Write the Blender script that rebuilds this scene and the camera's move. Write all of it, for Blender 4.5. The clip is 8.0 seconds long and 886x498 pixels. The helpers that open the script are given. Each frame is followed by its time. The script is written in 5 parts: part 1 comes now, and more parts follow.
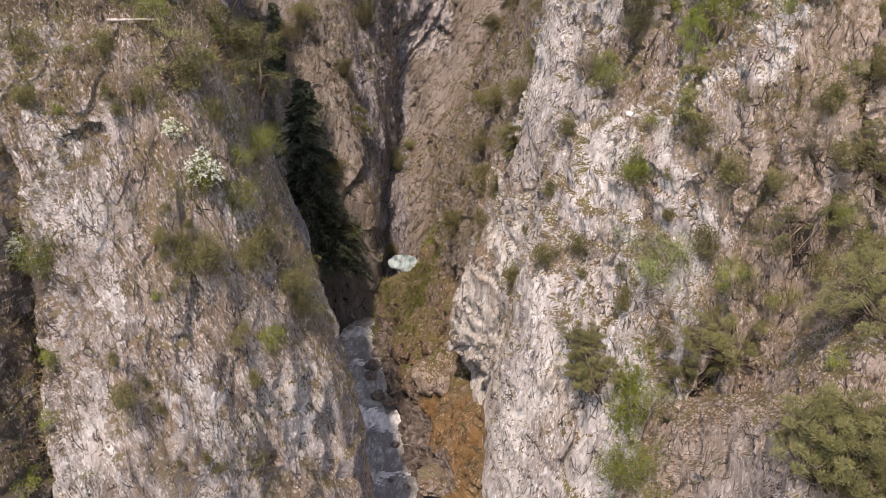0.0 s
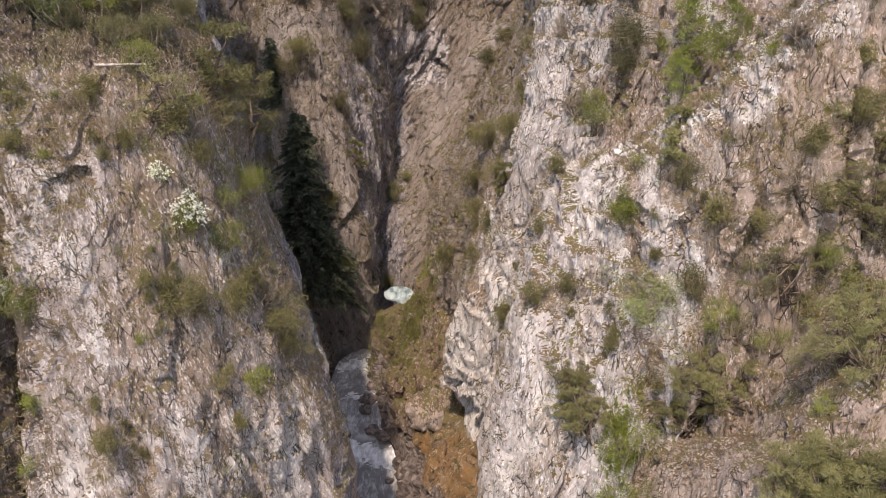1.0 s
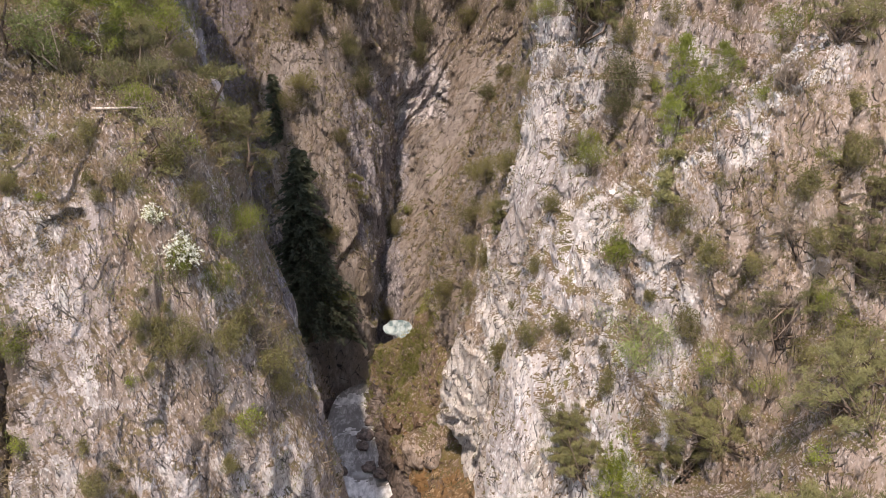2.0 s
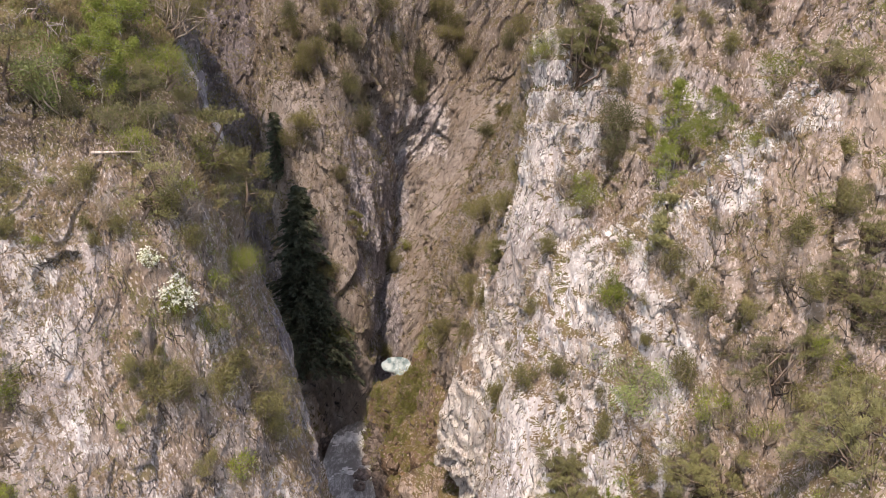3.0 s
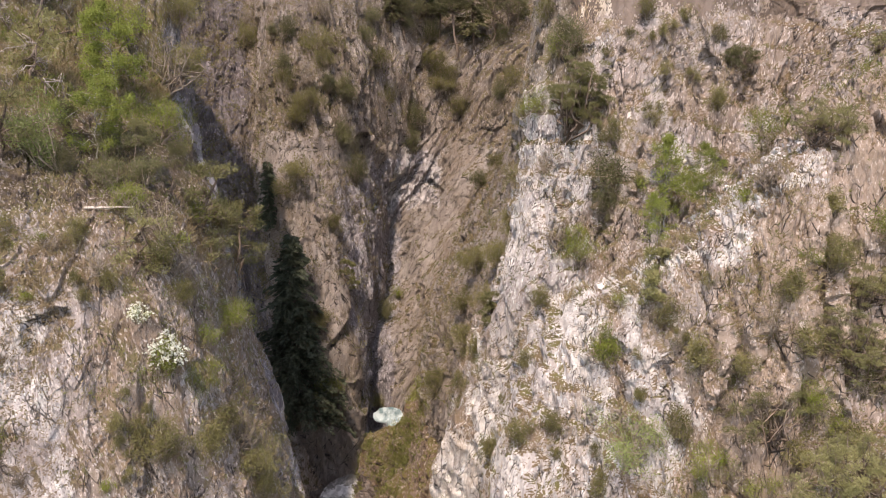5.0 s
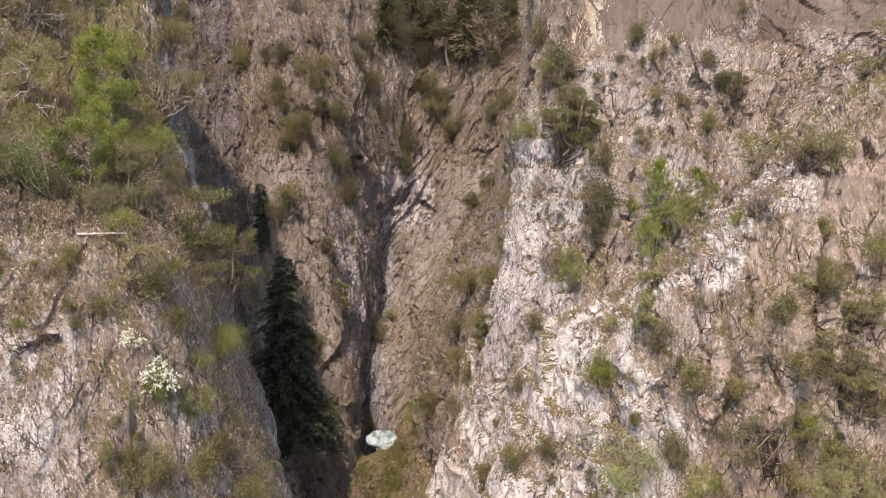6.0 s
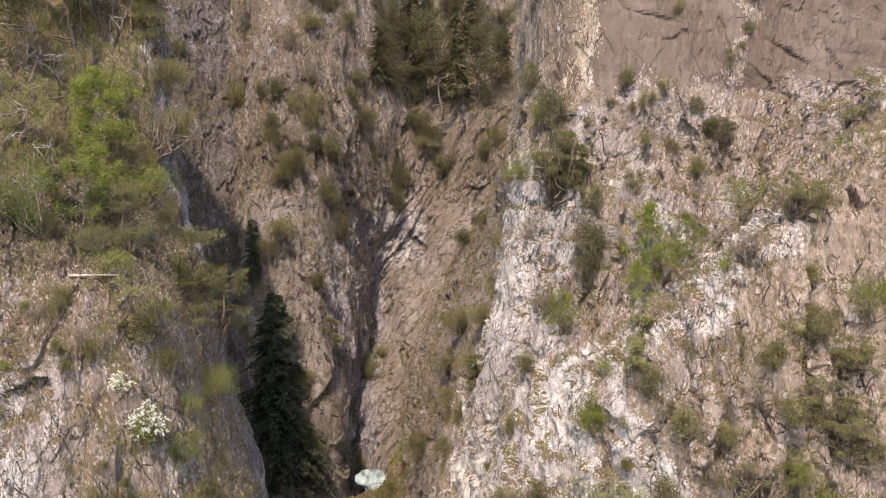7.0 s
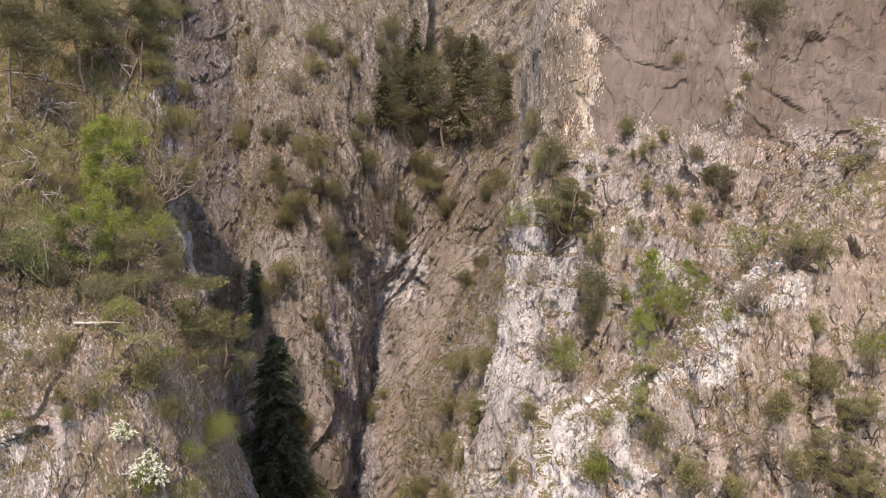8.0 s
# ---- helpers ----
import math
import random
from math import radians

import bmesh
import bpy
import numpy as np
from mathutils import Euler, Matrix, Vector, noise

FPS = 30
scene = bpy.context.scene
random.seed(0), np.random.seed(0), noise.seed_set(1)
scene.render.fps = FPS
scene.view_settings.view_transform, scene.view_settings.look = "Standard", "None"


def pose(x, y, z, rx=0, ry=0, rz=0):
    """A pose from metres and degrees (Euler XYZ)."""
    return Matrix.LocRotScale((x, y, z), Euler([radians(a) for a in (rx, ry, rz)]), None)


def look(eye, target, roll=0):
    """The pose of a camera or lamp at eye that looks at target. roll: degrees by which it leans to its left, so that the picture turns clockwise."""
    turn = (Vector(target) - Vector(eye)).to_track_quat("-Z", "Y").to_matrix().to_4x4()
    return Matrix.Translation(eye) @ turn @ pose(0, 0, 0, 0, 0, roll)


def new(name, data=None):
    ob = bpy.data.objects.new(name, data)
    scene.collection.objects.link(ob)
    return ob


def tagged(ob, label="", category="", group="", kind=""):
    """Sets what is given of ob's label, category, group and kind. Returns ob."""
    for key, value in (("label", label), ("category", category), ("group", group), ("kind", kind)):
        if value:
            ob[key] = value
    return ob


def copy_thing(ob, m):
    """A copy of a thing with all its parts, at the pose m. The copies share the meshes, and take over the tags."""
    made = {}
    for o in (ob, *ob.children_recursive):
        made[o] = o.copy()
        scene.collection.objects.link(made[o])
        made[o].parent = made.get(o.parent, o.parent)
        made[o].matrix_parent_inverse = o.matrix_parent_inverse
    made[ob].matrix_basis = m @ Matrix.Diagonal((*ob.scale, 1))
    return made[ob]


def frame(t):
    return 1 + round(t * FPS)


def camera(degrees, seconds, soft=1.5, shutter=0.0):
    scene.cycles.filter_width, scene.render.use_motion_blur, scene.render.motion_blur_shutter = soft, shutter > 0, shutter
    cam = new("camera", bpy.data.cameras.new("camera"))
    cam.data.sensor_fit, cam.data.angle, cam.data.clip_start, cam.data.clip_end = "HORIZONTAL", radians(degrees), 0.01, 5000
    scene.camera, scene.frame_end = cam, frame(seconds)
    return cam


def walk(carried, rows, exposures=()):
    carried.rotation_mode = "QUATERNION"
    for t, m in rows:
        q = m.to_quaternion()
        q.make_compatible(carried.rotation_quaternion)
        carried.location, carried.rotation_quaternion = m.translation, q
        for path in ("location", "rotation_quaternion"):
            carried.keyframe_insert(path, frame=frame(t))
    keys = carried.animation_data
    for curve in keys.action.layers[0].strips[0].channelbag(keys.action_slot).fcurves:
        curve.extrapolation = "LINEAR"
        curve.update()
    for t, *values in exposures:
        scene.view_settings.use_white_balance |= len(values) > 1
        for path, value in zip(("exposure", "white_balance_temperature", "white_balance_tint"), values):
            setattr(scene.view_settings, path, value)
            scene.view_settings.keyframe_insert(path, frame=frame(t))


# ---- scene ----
cam = camera(65.7, 8.0, soft=0.9)
PATH = [
    (0, (0.324, -0.505, 44.876), (0.313, 1.38, 44.207), -0.1),
    (0.5, (0.911, -0.3, 45.317), (0.898, 1.598, 44.685), -0.2),
    (1, (1.351, -0.127, 45.732), (1.334, 1.782, 45.135), -0.3),
    (1.5, (1.729, 0.019, 46.141), (1.705, 1.939, 45.581), -0.3),
    (3, (2.436, 0.209, 47.213), (2.404, 2.163, 46.789), -0.0),
    (3.5, (2.514, 0.235, 47.527), (2.481, 2.197, 47.14), -0.0),
    (4, (2.502, 0.271, 47.742), (2.477, 2.239, 47.387), 0.0),
    (4.5, (2.47, 0.336, 47.789), (2.45, 2.31, 47.465), 0.1),
    (6, (2.309, 0.297, 48.199), (2.321, 2.282, 47.959), 0.0),
    (6.5, (2.283, 0.247, 48.538), (2.303, 2.237, 48.337), 0.2),
    (7, (2.207, 0.148, 48.908), (2.245, 2.142, 48.763), 0.5),
    (7.5, (2.132, 0.021, 49.276), (2.168, 2.019, 49.189), 0.6),
    (8, (2.061, -0.113, 49.623), (2.094, 1.886, 49.587), 0.7),
]
walk(cam, [(t, look(eye, target, roll)) for t, eye, target, roll in PATH], exposures=[(0, 0.18, 7200, 18), (3.5, 0.43, 7250, 18), (8, 0.41, 7250, 17)])

# ---- light ----
SUN_UP, SUN_SIDE = 57.0, 194.0
world = bpy.data.worlds.new("sky")
scene.world = world
world.use_nodes = True
wn = world.node_tree.nodes
sky = wn.new("ShaderNodeTexSky")
sky.sky_type, sky.sun_disc = "NISHITA", False
sky.sun_elevation, sky.sun_rotation = radians(SUN_UP), radians(SUN_SIDE)
sky.altitude, sky.dust_density = 700, 2.0
wn["Background"].inputs["Strength"].default_value = 0.3
world.node_tree.links.new(sky.outputs[0], wn["Background"].inputs["Color"])
sun = new("sun", bpy.data.lights.new("sun", "SUN"))
sun.data.energy, sun.data.angle, sun.data.color = 4.3, radians(1.5), (1.0, 0.905, 0.8)
a, b = radians(SUN_SIDE), radians(SUN_UP)
sun_from = Vector((math.sin(a) * math.cos(b), math.cos(a) * math.cos(b), math.sin(b)))
sun.matrix_world = look(sun_from * 300, (0, 0, 0))


# ---- noise ----
def hashed(ix, iy, iz, seed):
    h = (ix.astype(np.uint32) * np.uint32(374761393) + iy.astype(np.uint32) * np.uint32(668265263)
         + iz.astype(np.uint32) * np.uint32(2147483647) + np.uint32(seed * 974634777 % 4294967296))
    h = (h ^ (h >> np.uint32(13))) * np.uint32(1274126177)
    h = (h ^ (h >> np.uint32(16))) * np.uint32(2246822519)
    return (h ^ (h >> np.uint32(15))).astype(np.float64) / 4294967295.0


def value_noise(p, seed=0):
    """Smooth noise from -1 to 1 at the points p (n, 3)."""
    i = np.floor(p).astype(np.int64)
    f = p - i
    f = f * f * f * (f * (f * 6 - 15) + 10)
    out = 0.0
    for dx in (0, 1):
        wx = f[:, 0] if dx else 1 - f[:, 0]
        for dy in (0, 1):
            wy = f[:, 1] if dy else 1 - f[:, 1]
            for dz in (0, 1):
                wz = f[:, 2] if dz else 1 - f[:, 2]
                out = out + wx * wy * wz * hashed(i[:, 0] + dx, i[:, 1] + dy, i[:, 2] + dz, seed)
    return out * 2 - 1


def fractal(p, octaves=4, seed=0, ridged=False):
    out, amp, total = 0.0, 1.0, 0.0
    for o in range(octaves):
        n = value_noise(p * 2.03 ** o + 17.3 * o, seed + o)
        out = out + amp * ((1 - 2 * np.abs(n)) if ridged else n)
        total += amp
        amp *= 0.5
    return out / total


def facets(p, seed=0, tilt=0.9):
    """Broken rock: every cell of an uneven net is one tilted plane. Gives the height and the distance to the joint."""
    i = np.floor(p).astype(np.int64)
    best, second, height = np.full(len(p), 9.0), np.full(len(p), 9.0), np.zeros(len(p))
    for dx in (-1, 0, 1):
        for dy in (-1, 0, 1):
            for dz in (-1, 0, 1):
                c = i + np.array((dx, dy, dz))
                h = [hashed(c[:, 0], c[:, 1], c[:, 2], seed + k) for k in range(3)]
                g = hashed(c[:, 0], c[:, 1], c[:, 2], seed + 3)
                r = p - c - np.stack(h, 1)
                d = np.abs(r).sum(1) * 0.5 + np.sqrt((r * r).sum(1)) * 0.5
                plane = (g - 0.5) + tilt * ((h[1] - 0.5) * r[:, 0] + (h[2] - 0.5) * r[:, 1] + (h[0] - 0.6) * r[:, 2])
                near = d < best
                second = np.where(near, best, np.minimum(second, d))
                height = np.where(near, plane, height)
                best = np.where(near, d, best)
    e = np.clip((second - best) / 0.07, 0, 1)
    return height * (0.45 + 0.55 * e * e * (3 - 2 * e)), second - best


# ---- surfaces ----
def spline(rows, counts):
    """Points along a smooth curve through the rows (k, ...), counts[i] steps in the i-th stretch."""
    rows = np.asarray(rows, float)
    out = []
    for i, n in enumerate(counts):
        p1, p2 = rows[i], rows[i + 1]
        p0 = rows[i - 1] if i else 2 * p1 - p2
        p3 = rows[i + 2] if i + 2 < len(rows) else 2 * p2 - p1
        for s in range(n + (i == len(counts) - 1)):
            u = s / n
            m1, m2 = (p2 - p0) * 0.36, (p3 - p1) * 0.36
            h = 2 * u ** 3 - 3 * u ** 2 + 1, u ** 3 - 2 * u ** 2 + u, -2 * u ** 3 + 3 * u ** 2, u ** 3 - u ** 2
            out.append(h[0] * p1 + h[1] * m1 + h[2] * p2 + h[3] * m2)
    return np.array(out)


def level(z, *xy):
    """One level of a rock mass: corners of its outline at that height."""
    return [(xy[k], xy[k + 1], z) for k in range(0, len(xy), 2)]


def sheet(rows, across, up):
    """A grid (up, across, 3) through a net of corners."""
    g = np.stack([spline(r, across) for r in rows])
    return spline(g, up)


def grid_normals(g):
    du, dv = np.gradient(g, axis=1), np.gradient(g, axis=0)
    n = np.cross(du, dv)
    return n / np.maximum(np.linalg.norm(n, axis=2, keepdims=True), 1e-9)


def crag(g, size=1.0, seed=0, stretch=0.5, big=1.0, mid=1.0, fine=1.0, lean=0.15, calm=None, beds=()):
    """Breaks a smooth grid up into crags: buttresses, tilted joint blocks, ledges and small rubble."""
    shape = g.shape
    n = grid_normals(g).reshape(-1, 3)
    p = g.reshape(-1, 3)
    q = p.copy()
    q[:, 2] = q[:, 2] + lean * q[:, 0]
    q = q * np.array((1, 1, stretch)) / size
    w = np.stack([value_noise(q / 3.1, seed + 50 + k) for k in range(3)], 1)
    q = q + 0.25 * w
    rest = 1 / (1 + np.exp(-7 * (fractal(q / 4.2, 2, seed + 80) - 0.05)))
    loud = 1.2 - 0.95 * rest
    if calm is not None:
        loud = loud * (1 - 0.75 * calm(p))
    d = 1.25 * big * fractal(q / 6.5, 3, seed)
    d += 0.55 * big * fractal(q * np.array((1, 1, 0.45)) / 2.6, 2, seed + 7, True)
    q = q + 0.09 * np.stack([value_noise(q * 1.4, seed + 60 + k) for k in range(3)], 1)
    h1, e1 = facets(q / np.array((2.2, 2.2, 2.9)), seed + 20, 1.3)
    h2, e2 = facets(q / np.array((0.8, 0.8, 1.2)), seed + 30, 1.4)
    d += 0.75 * mid * h1 * np.minimum(1, 0.2 + loud) + 0.36 * mid * h2 * loud
    q = q + 0.04 * np.stack([value_noise(q * 4.0, seed + 70 + k) for k in range(3)], 1)
    h3, e3 = facets(q / np.array((0.3, 0.3, 0.5)), seed + 40, 1.4)
    d += loud * (0.15 * fine * h3 + 0.08 * fine * fractal(p / 0.5, 2, seed + 45))
    for ax, az, period, depth in beds:
        u = (p[:, 0] * ax + p[:, 2] * az) / period + 0.9 * fractal(p / (3.2 * period), 3, seed + 90)
        keep = np.clip(0.55 + 2.5 * fractal(p / (4.5 * period), 2, seed + 91), 0, 1)
        if calm is not None:
            keep = keep * (1 - 0.8 * calm(p))
        f, drop = u - np.floor(u), min(0.5, 0.12 + 0.3 / period)
        saw = np.where(f < 1 - drop, f / (1 - drop), (1 - f) / drop)
        d += depth / size * (saw - 0.5) * keep
    return (p + n * (d * size)[:, None]).reshape(shape)


def cleft(g, x0, z0, x1, z1, deep, wide):
    """Cuts a groove of that depth and width into a grid that faces -y, from one end to the other."""
    x, z = g[..., 0], g[..., 2]
    s = np.clip((z - z0) / (z1 - z0), -0.15, 1.15)
    end = np.clip(1.15 - np.abs(2 * s - 1), 0, 0.3) / 0.3
    mid = x0 + (x1 - x0) * s + 0.3 * np.sin(z * 0.9 + x0)
    d = (x - mid) / wide
    g[..., 1] += deep * end * (np.exp(-d * d) - 0.45 * np.exp(-(d + 1.6) ** 2) - 0.35 * np.exp(-(d - 1.8) ** 2))
    return g


def notch(g, lines, deep=0.5, half=0.4):
    """Sharp joints and gullies cut into a wall that faces -y, each from (x, z) to (x, z)."""
    x, z = g[..., 0], g[..., 2]
    wave = 0.35 * np.sin(1.7 * z + 0.6 * x) + 0.2 * np.sin(4.1 * z - 1.3 * x)
    for x0, z0, x1, z1 in lines:
        dx, dz = x1 - x0, z1 - z0
        s = np.clip(((x - x0) * dx + (z - z0) * dz) / (dx * dx + dz * dz), 0, 1)
        d = np.hypot(x + half * wave - x0 - s * dx, z - z0 - s * dz) / half
        taper = np.minimum(1, 0.25 + 3 * np.minimum(s, 1 - s))
        g[..., 1] += deep * taper * np.clip(1 - d, 0, 1) ** 0.7
    return g


def mesh_of(name, verts, faces, smooth=False):
    me = bpy.data.meshes.new(name)
    verts, faces = np.asarray(verts, np.float32), np.asarray(faces, np.int32)
    k = faces.shape[1]
    me.vertices.add(len(verts))
    me.vertices.foreach_set("co", verts.ravel())
    me.loops.add(faces.size)
    me.loops.foreach_set("vertex_index", faces.ravel())
    me.polygons.add(len(faces))
    me.polygons.foreach_set("loop_start", np.arange(0, faces.size, k, dtype=np.int32))
    me.polygons.foreach_set("use_smooth", np.full(len(faces), smooth))
    me.update(calc_edges=True)
    return me


def grid_faces(nv, nu):
    i = np.arange(nv * nu).reshape(nv, nu)
    return np.stack([i[:-1, :-1], i[:-1, 1:], i[1:, 1:], i[1:, :-1]], -1).reshape(-1, 4)


GROUNDS = {}


def rock_mass(name, g, material, label, category="cliff", smooth=False, zones=()):
    """One rock mass; zones: materials for the stretches where a test of the faces' centres holds."""
    me = mesh_of(name, g.reshape(-1, 3), grid_faces(g.shape[0], g.shape[1]), smooth)
    me.materials.append(material)
    if zones:
        f = grid_faces(g.shape[0], g.shape[1])
        c = g.reshape(-1, 3)[f].mean(1)
        c = c + 2.4 * np.stack([fractal(c / 2.6, 4, 90 + k) for k in range(3)], 1) + np.random.default_rng(5).normal(size=c.shape) * 0.28
        index = np.zeros(len(f), np.int32)
        for k, (mat, test) in enumerate(zones):
            me.materials.append(mat)
            index[test(c)] = k + 1
        me.polygons.foreach_set("material_index", index)
    ob = tagged(new(name, me), label, category, kind="structure")
    GROUNDS[name] = g
    return ob


# ---- materials ----
def shader(name, rough=0.9):
    m = bpy.data.materials.new(name)
    m.use_nodes = True
    nt = m.node_tree
    return m, nt, nt.nodes["Principled BSDF"]


def node(nt, kind, **values):
    n = nt.nodes.new(kind)
    for key, v in values.items():
        n.inputs[key].default_value = v
    return n


def blend(nt, fac, c1, c2):
    """A mix of two colours, each a colour or a socket."""
    n = nt.nodes.new("ShaderNodeMix")
    n.data_type = "RGBA"
    for k, v in ((0, fac), (6, c1), (7, c2)):
        if isinstance(v, bpy.types.NodeSocket):
            nt.links.new(v, n.inputs[k])
        else:
            n.inputs[k].default_value = (*v, 1) if k else v
    return n.outputs[2]


def noise_at(nt, scale, detail=5, stretch=(1, 1, 1), rough=0.6, warp=0.0):
    geo = nt.nodes.new("ShaderNodeNewGeometry")
    m = nt.nodes.new("ShaderNodeMapping")
    m.inputs["Scale"].default_value = stretch
    nt.links.new(geo.outputs["Position"], m.inputs["Vector"])
    n = node(nt, "ShaderNodeTexNoise", Scale=scale, Detail=detail, Roughness=rough, Distortion=warp)
    nt.links.new(m.outputs[0], n.inputs["Vector"])
    return n.outputs["Fac"]


def ramp(nt, socket, lo, hi, a=0.0, b=1.0):
    n = nt.nodes.new("ShaderNodeMapRange")
    n.interpolation_type = "SMOOTHSTEP"
    for k, v in zip(range(1, 5), (lo, hi, a, b)):
        n.inputs[k].default_value = v
    nt.links.new(socket, n.inputs[0])
    return n.outputs[0]


def maths(nt, op, a, b=0.0):
    n = nt.nodes.new("ShaderNodeMath")
    n.operation = op
    for k, v in ((0, a), (1, b)):
        if isinstance(v, bpy.types.NodeSocket):
            nt.links.new(v, n.inputs[k])
        else:
            n.inputs[k].default_value = v
    return n.outputs[0]


def bent(nt, stretch, amount, lean=0.35, scale=0.7):
    """Place in the world, bent, leaned over and stretched, for broken patterns."""
    geo = nt.nodes.new("ShaderNodeNewGeometry")
    n = node(nt, "ShaderNodeTexNoise", Scale=scale, Detail=5, Roughness=0.62)
    nt.links.new(geo.outputs["Position"], n.inputs["Vector"])
    mad = nt.nodes.new("ShaderNodeVectorMath")
    mad.operation = "MULTIPLY_ADD"
    mad.inputs[1].default_value = (amount,) * 3
    nt.links.new(n.outputs["Color"], mad.inputs[0])
    nt.links.new(geo.outputs["Position"], mad.inputs[2])
    turn = nt.nodes.new("ShaderNodeMapping")
    turn.inputs["Rotation"].default_value = (0, lean, 0)
    nt.links.new(mad.outputs[0], turn.inputs["Vector"])
    m = nt.nodes.new("ShaderNodeMapping")
    m.inputs["Scale"].default_value = stretch
    nt.links.new(turn.outputs[0], m.inputs["Vector"])
    return m.outputs[0]


def joints(nt, place, scale, width):
    """Broken lines of cracks: 1 in the crack."""
    v = node(nt, "ShaderNodeTexVoronoi", Scale=scale)
    v.feature = "DISTANCE_TO_EDGE"
    nt.links.new(place, v.inputs["Vector"])
    line = ramp(nt, v.outputs["Distance"], width * 0.3, width * 1.4, 1.0, 0.0)
    return maths(nt, "MULTIPLY", line, ramp(nt, noise_at(nt, 0.8, 3), 0.47, 0.6))


def slivers(nt, place, scale):
    """Broken chips of rock: a tone for each chip and its tilted face, for relief."""
    grow = nt.nodes.new("ShaderNodeVectorMath")
    grow.operation = "SCALE"
    grow.inputs[3].default_value = scale
    nt.links.new(place, grow.inputs[0])
    v = node(nt, "ShaderNodeTexVoronoi", Scale=1.0)
    nt.links.new(grow.outputs[0], v.inputs["Vector"])
    off, mid, dot = (nt.nodes.new("ShaderNodeVectorMath") for _ in range(3))
    off.operation, mid.operation, dot.operation = "SUBTRACT", "SUBTRACT", "DOT_PRODUCT"
    nt.links.new(grow.outputs[0], off.inputs[0])
    nt.links.new(v.outputs["Position"], off.inputs[1])
    nt.links.new(v.outputs["Color"], mid.inputs[0])
    mid.inputs[1].default_value = (0.5, 0.5, 0.5)
    nt.links.new(off.outputs[0], dot.inputs[0])
    nt.links.new(mid.outputs[0], dot.inputs[1])
    tone = nt.nodes.new("ShaderNodeSeparateColor")
    nt.links.new(v.outputs["Color"], tone.inputs[0])
    return tone.outputs[0], maths(nt, "ADD", dot.outputs["Value"], maths(nt, "MULTIPLY", tone.outputs[1], 0.5))


def rock(name, grey, pale, brown, pale_at=0.55, brown_at=0.5, turf_at=0.45, turf=(0.115, 0.088, 0.042), moss=(0.085, 0.095, 0.03), dark=(0.075, 0.064, 0.06), stain=None, cracked=0.85, fleck=0.8, size=1.0, lean=0.3, relief=1.0, white=1.0):
    """Weathered limestone: joint blocks and chips, pale streaks, dark seeps, earthy lichen, dry turf on what lies flat enough."""
    m, nt, bsdf = shader(name)
    k = 1.0 / size
    upright = bent(nt, (1, 1, 0.36), 0.4 * size, lean, 0.8 * k)
    block, block_face = slivers(nt, upright, 1.1 * k)
    chip, chip_face = slivers(nt, upright, 4.2 * k)
    flake, flake_face = slivers(nt, upright, 10.5 * k)
    fine = noise_at(nt, 9.0 * k, 6, (1, 1, 0.5), 0.78)
    streak = noise_at(nt, 1.1 * k, 6, (1, 1, 0.16), 0.68, 0.3)
    c = blend(nt, ramp(nt, maths(nt, "ADD", maths(nt, "MULTIPLY", noise_at(nt, 0.42 * k, 5, (1, 1, 0.5), 0.62), 0.6), maths(nt, "MULTIPLY", streak, 0.4)), pale_at - 0.06, pale_at + 0.1), grey, pale)
    broken = ramp(nt, noise_at(nt, 0.5 * k, 4, (1, 1, 0.6), 0.6), 0.44, 0.62)
    c = blend(nt, ramp(nt, block, 0.5, 1.0, 0, 0.3), c, pale)
    c = blend(nt, ramp(nt, block, 0.4, 0.0, 0, 0.3), c, tuple(0.7 * v for v in grey))
    c = blend(nt, ramp(nt, noise_at(nt, 0.16, 5, (1, 1, 0.6), 0.6), brown_at - 0.08, brown_at + 0.12, 0, 0.9), c, brown)
    c = blend(nt, ramp(nt, noise_at(nt, 1.3 * k, 4, (1, 1, 0.14), 0.65, 0.4), 0.58, 0.74, 0, 0.55), c, dark)
    bright = tuple(min(0.8, 1.32 * v) for v in pale)
    c = blend(nt, maths(nt, "MULTIPLY", ramp(nt, chip, 0.74, 0.82, 0, 0.85 * white), maths(nt, "MULTIPLY", broken, ramp(nt, streak, 0.4, 0.55))), c, bright)
    c = blend(nt, maths(nt, "MULTIPLY", ramp(nt, chip, 0.2, 0.1, 0, 0.6 * fleck), broken), c, dark)
    c = blend(nt, maths(nt, "MULTIPLY", ramp(nt, flake, 0.82, 0.88, 0, 0.85 * white), ramp(nt, fine, 0.45, 0.55)), c, bright)
    c = blend(nt, maths(nt, "MULTIPLY", ramp(nt, flake, 0.15, 0.09, 0, 0.8 * fleck), ramp(nt, broken, 0, 1, 0.3, 1)), c, dark)
    c = blend(nt, ramp(nt, fine, 0.55, 0.68, 0, 0.4), c, pale)
    c = blend(nt, ramp(nt, fine, 0.44, 0.33, 0, 0.45 * fleck), c, dark)
    crack = maths(nt, "MAXIMUM", joints(nt, upright, 0.5 * k, 0.016), joints(nt, upright, 1.7 * k, 0.028))
    c = blend(nt, maths(nt, "MULTIPLY", crack, cracked), c, tuple(0.4 * v for v in dark))
    if stain:
        c = blend(nt, ramp(nt, noise_at(nt, 0.45, 5, (1, 1, 0.5), 0.65), 0.46, 0.56, 0, 0.9), c, stain)
    geo = nt.nodes.new("ShaderNodeNewGeometry")
    sep = nt.nodes.new("ShaderNodeSeparateXYZ")
    nt.links.new(geo.outputs["Normal"], sep.inputs[0])
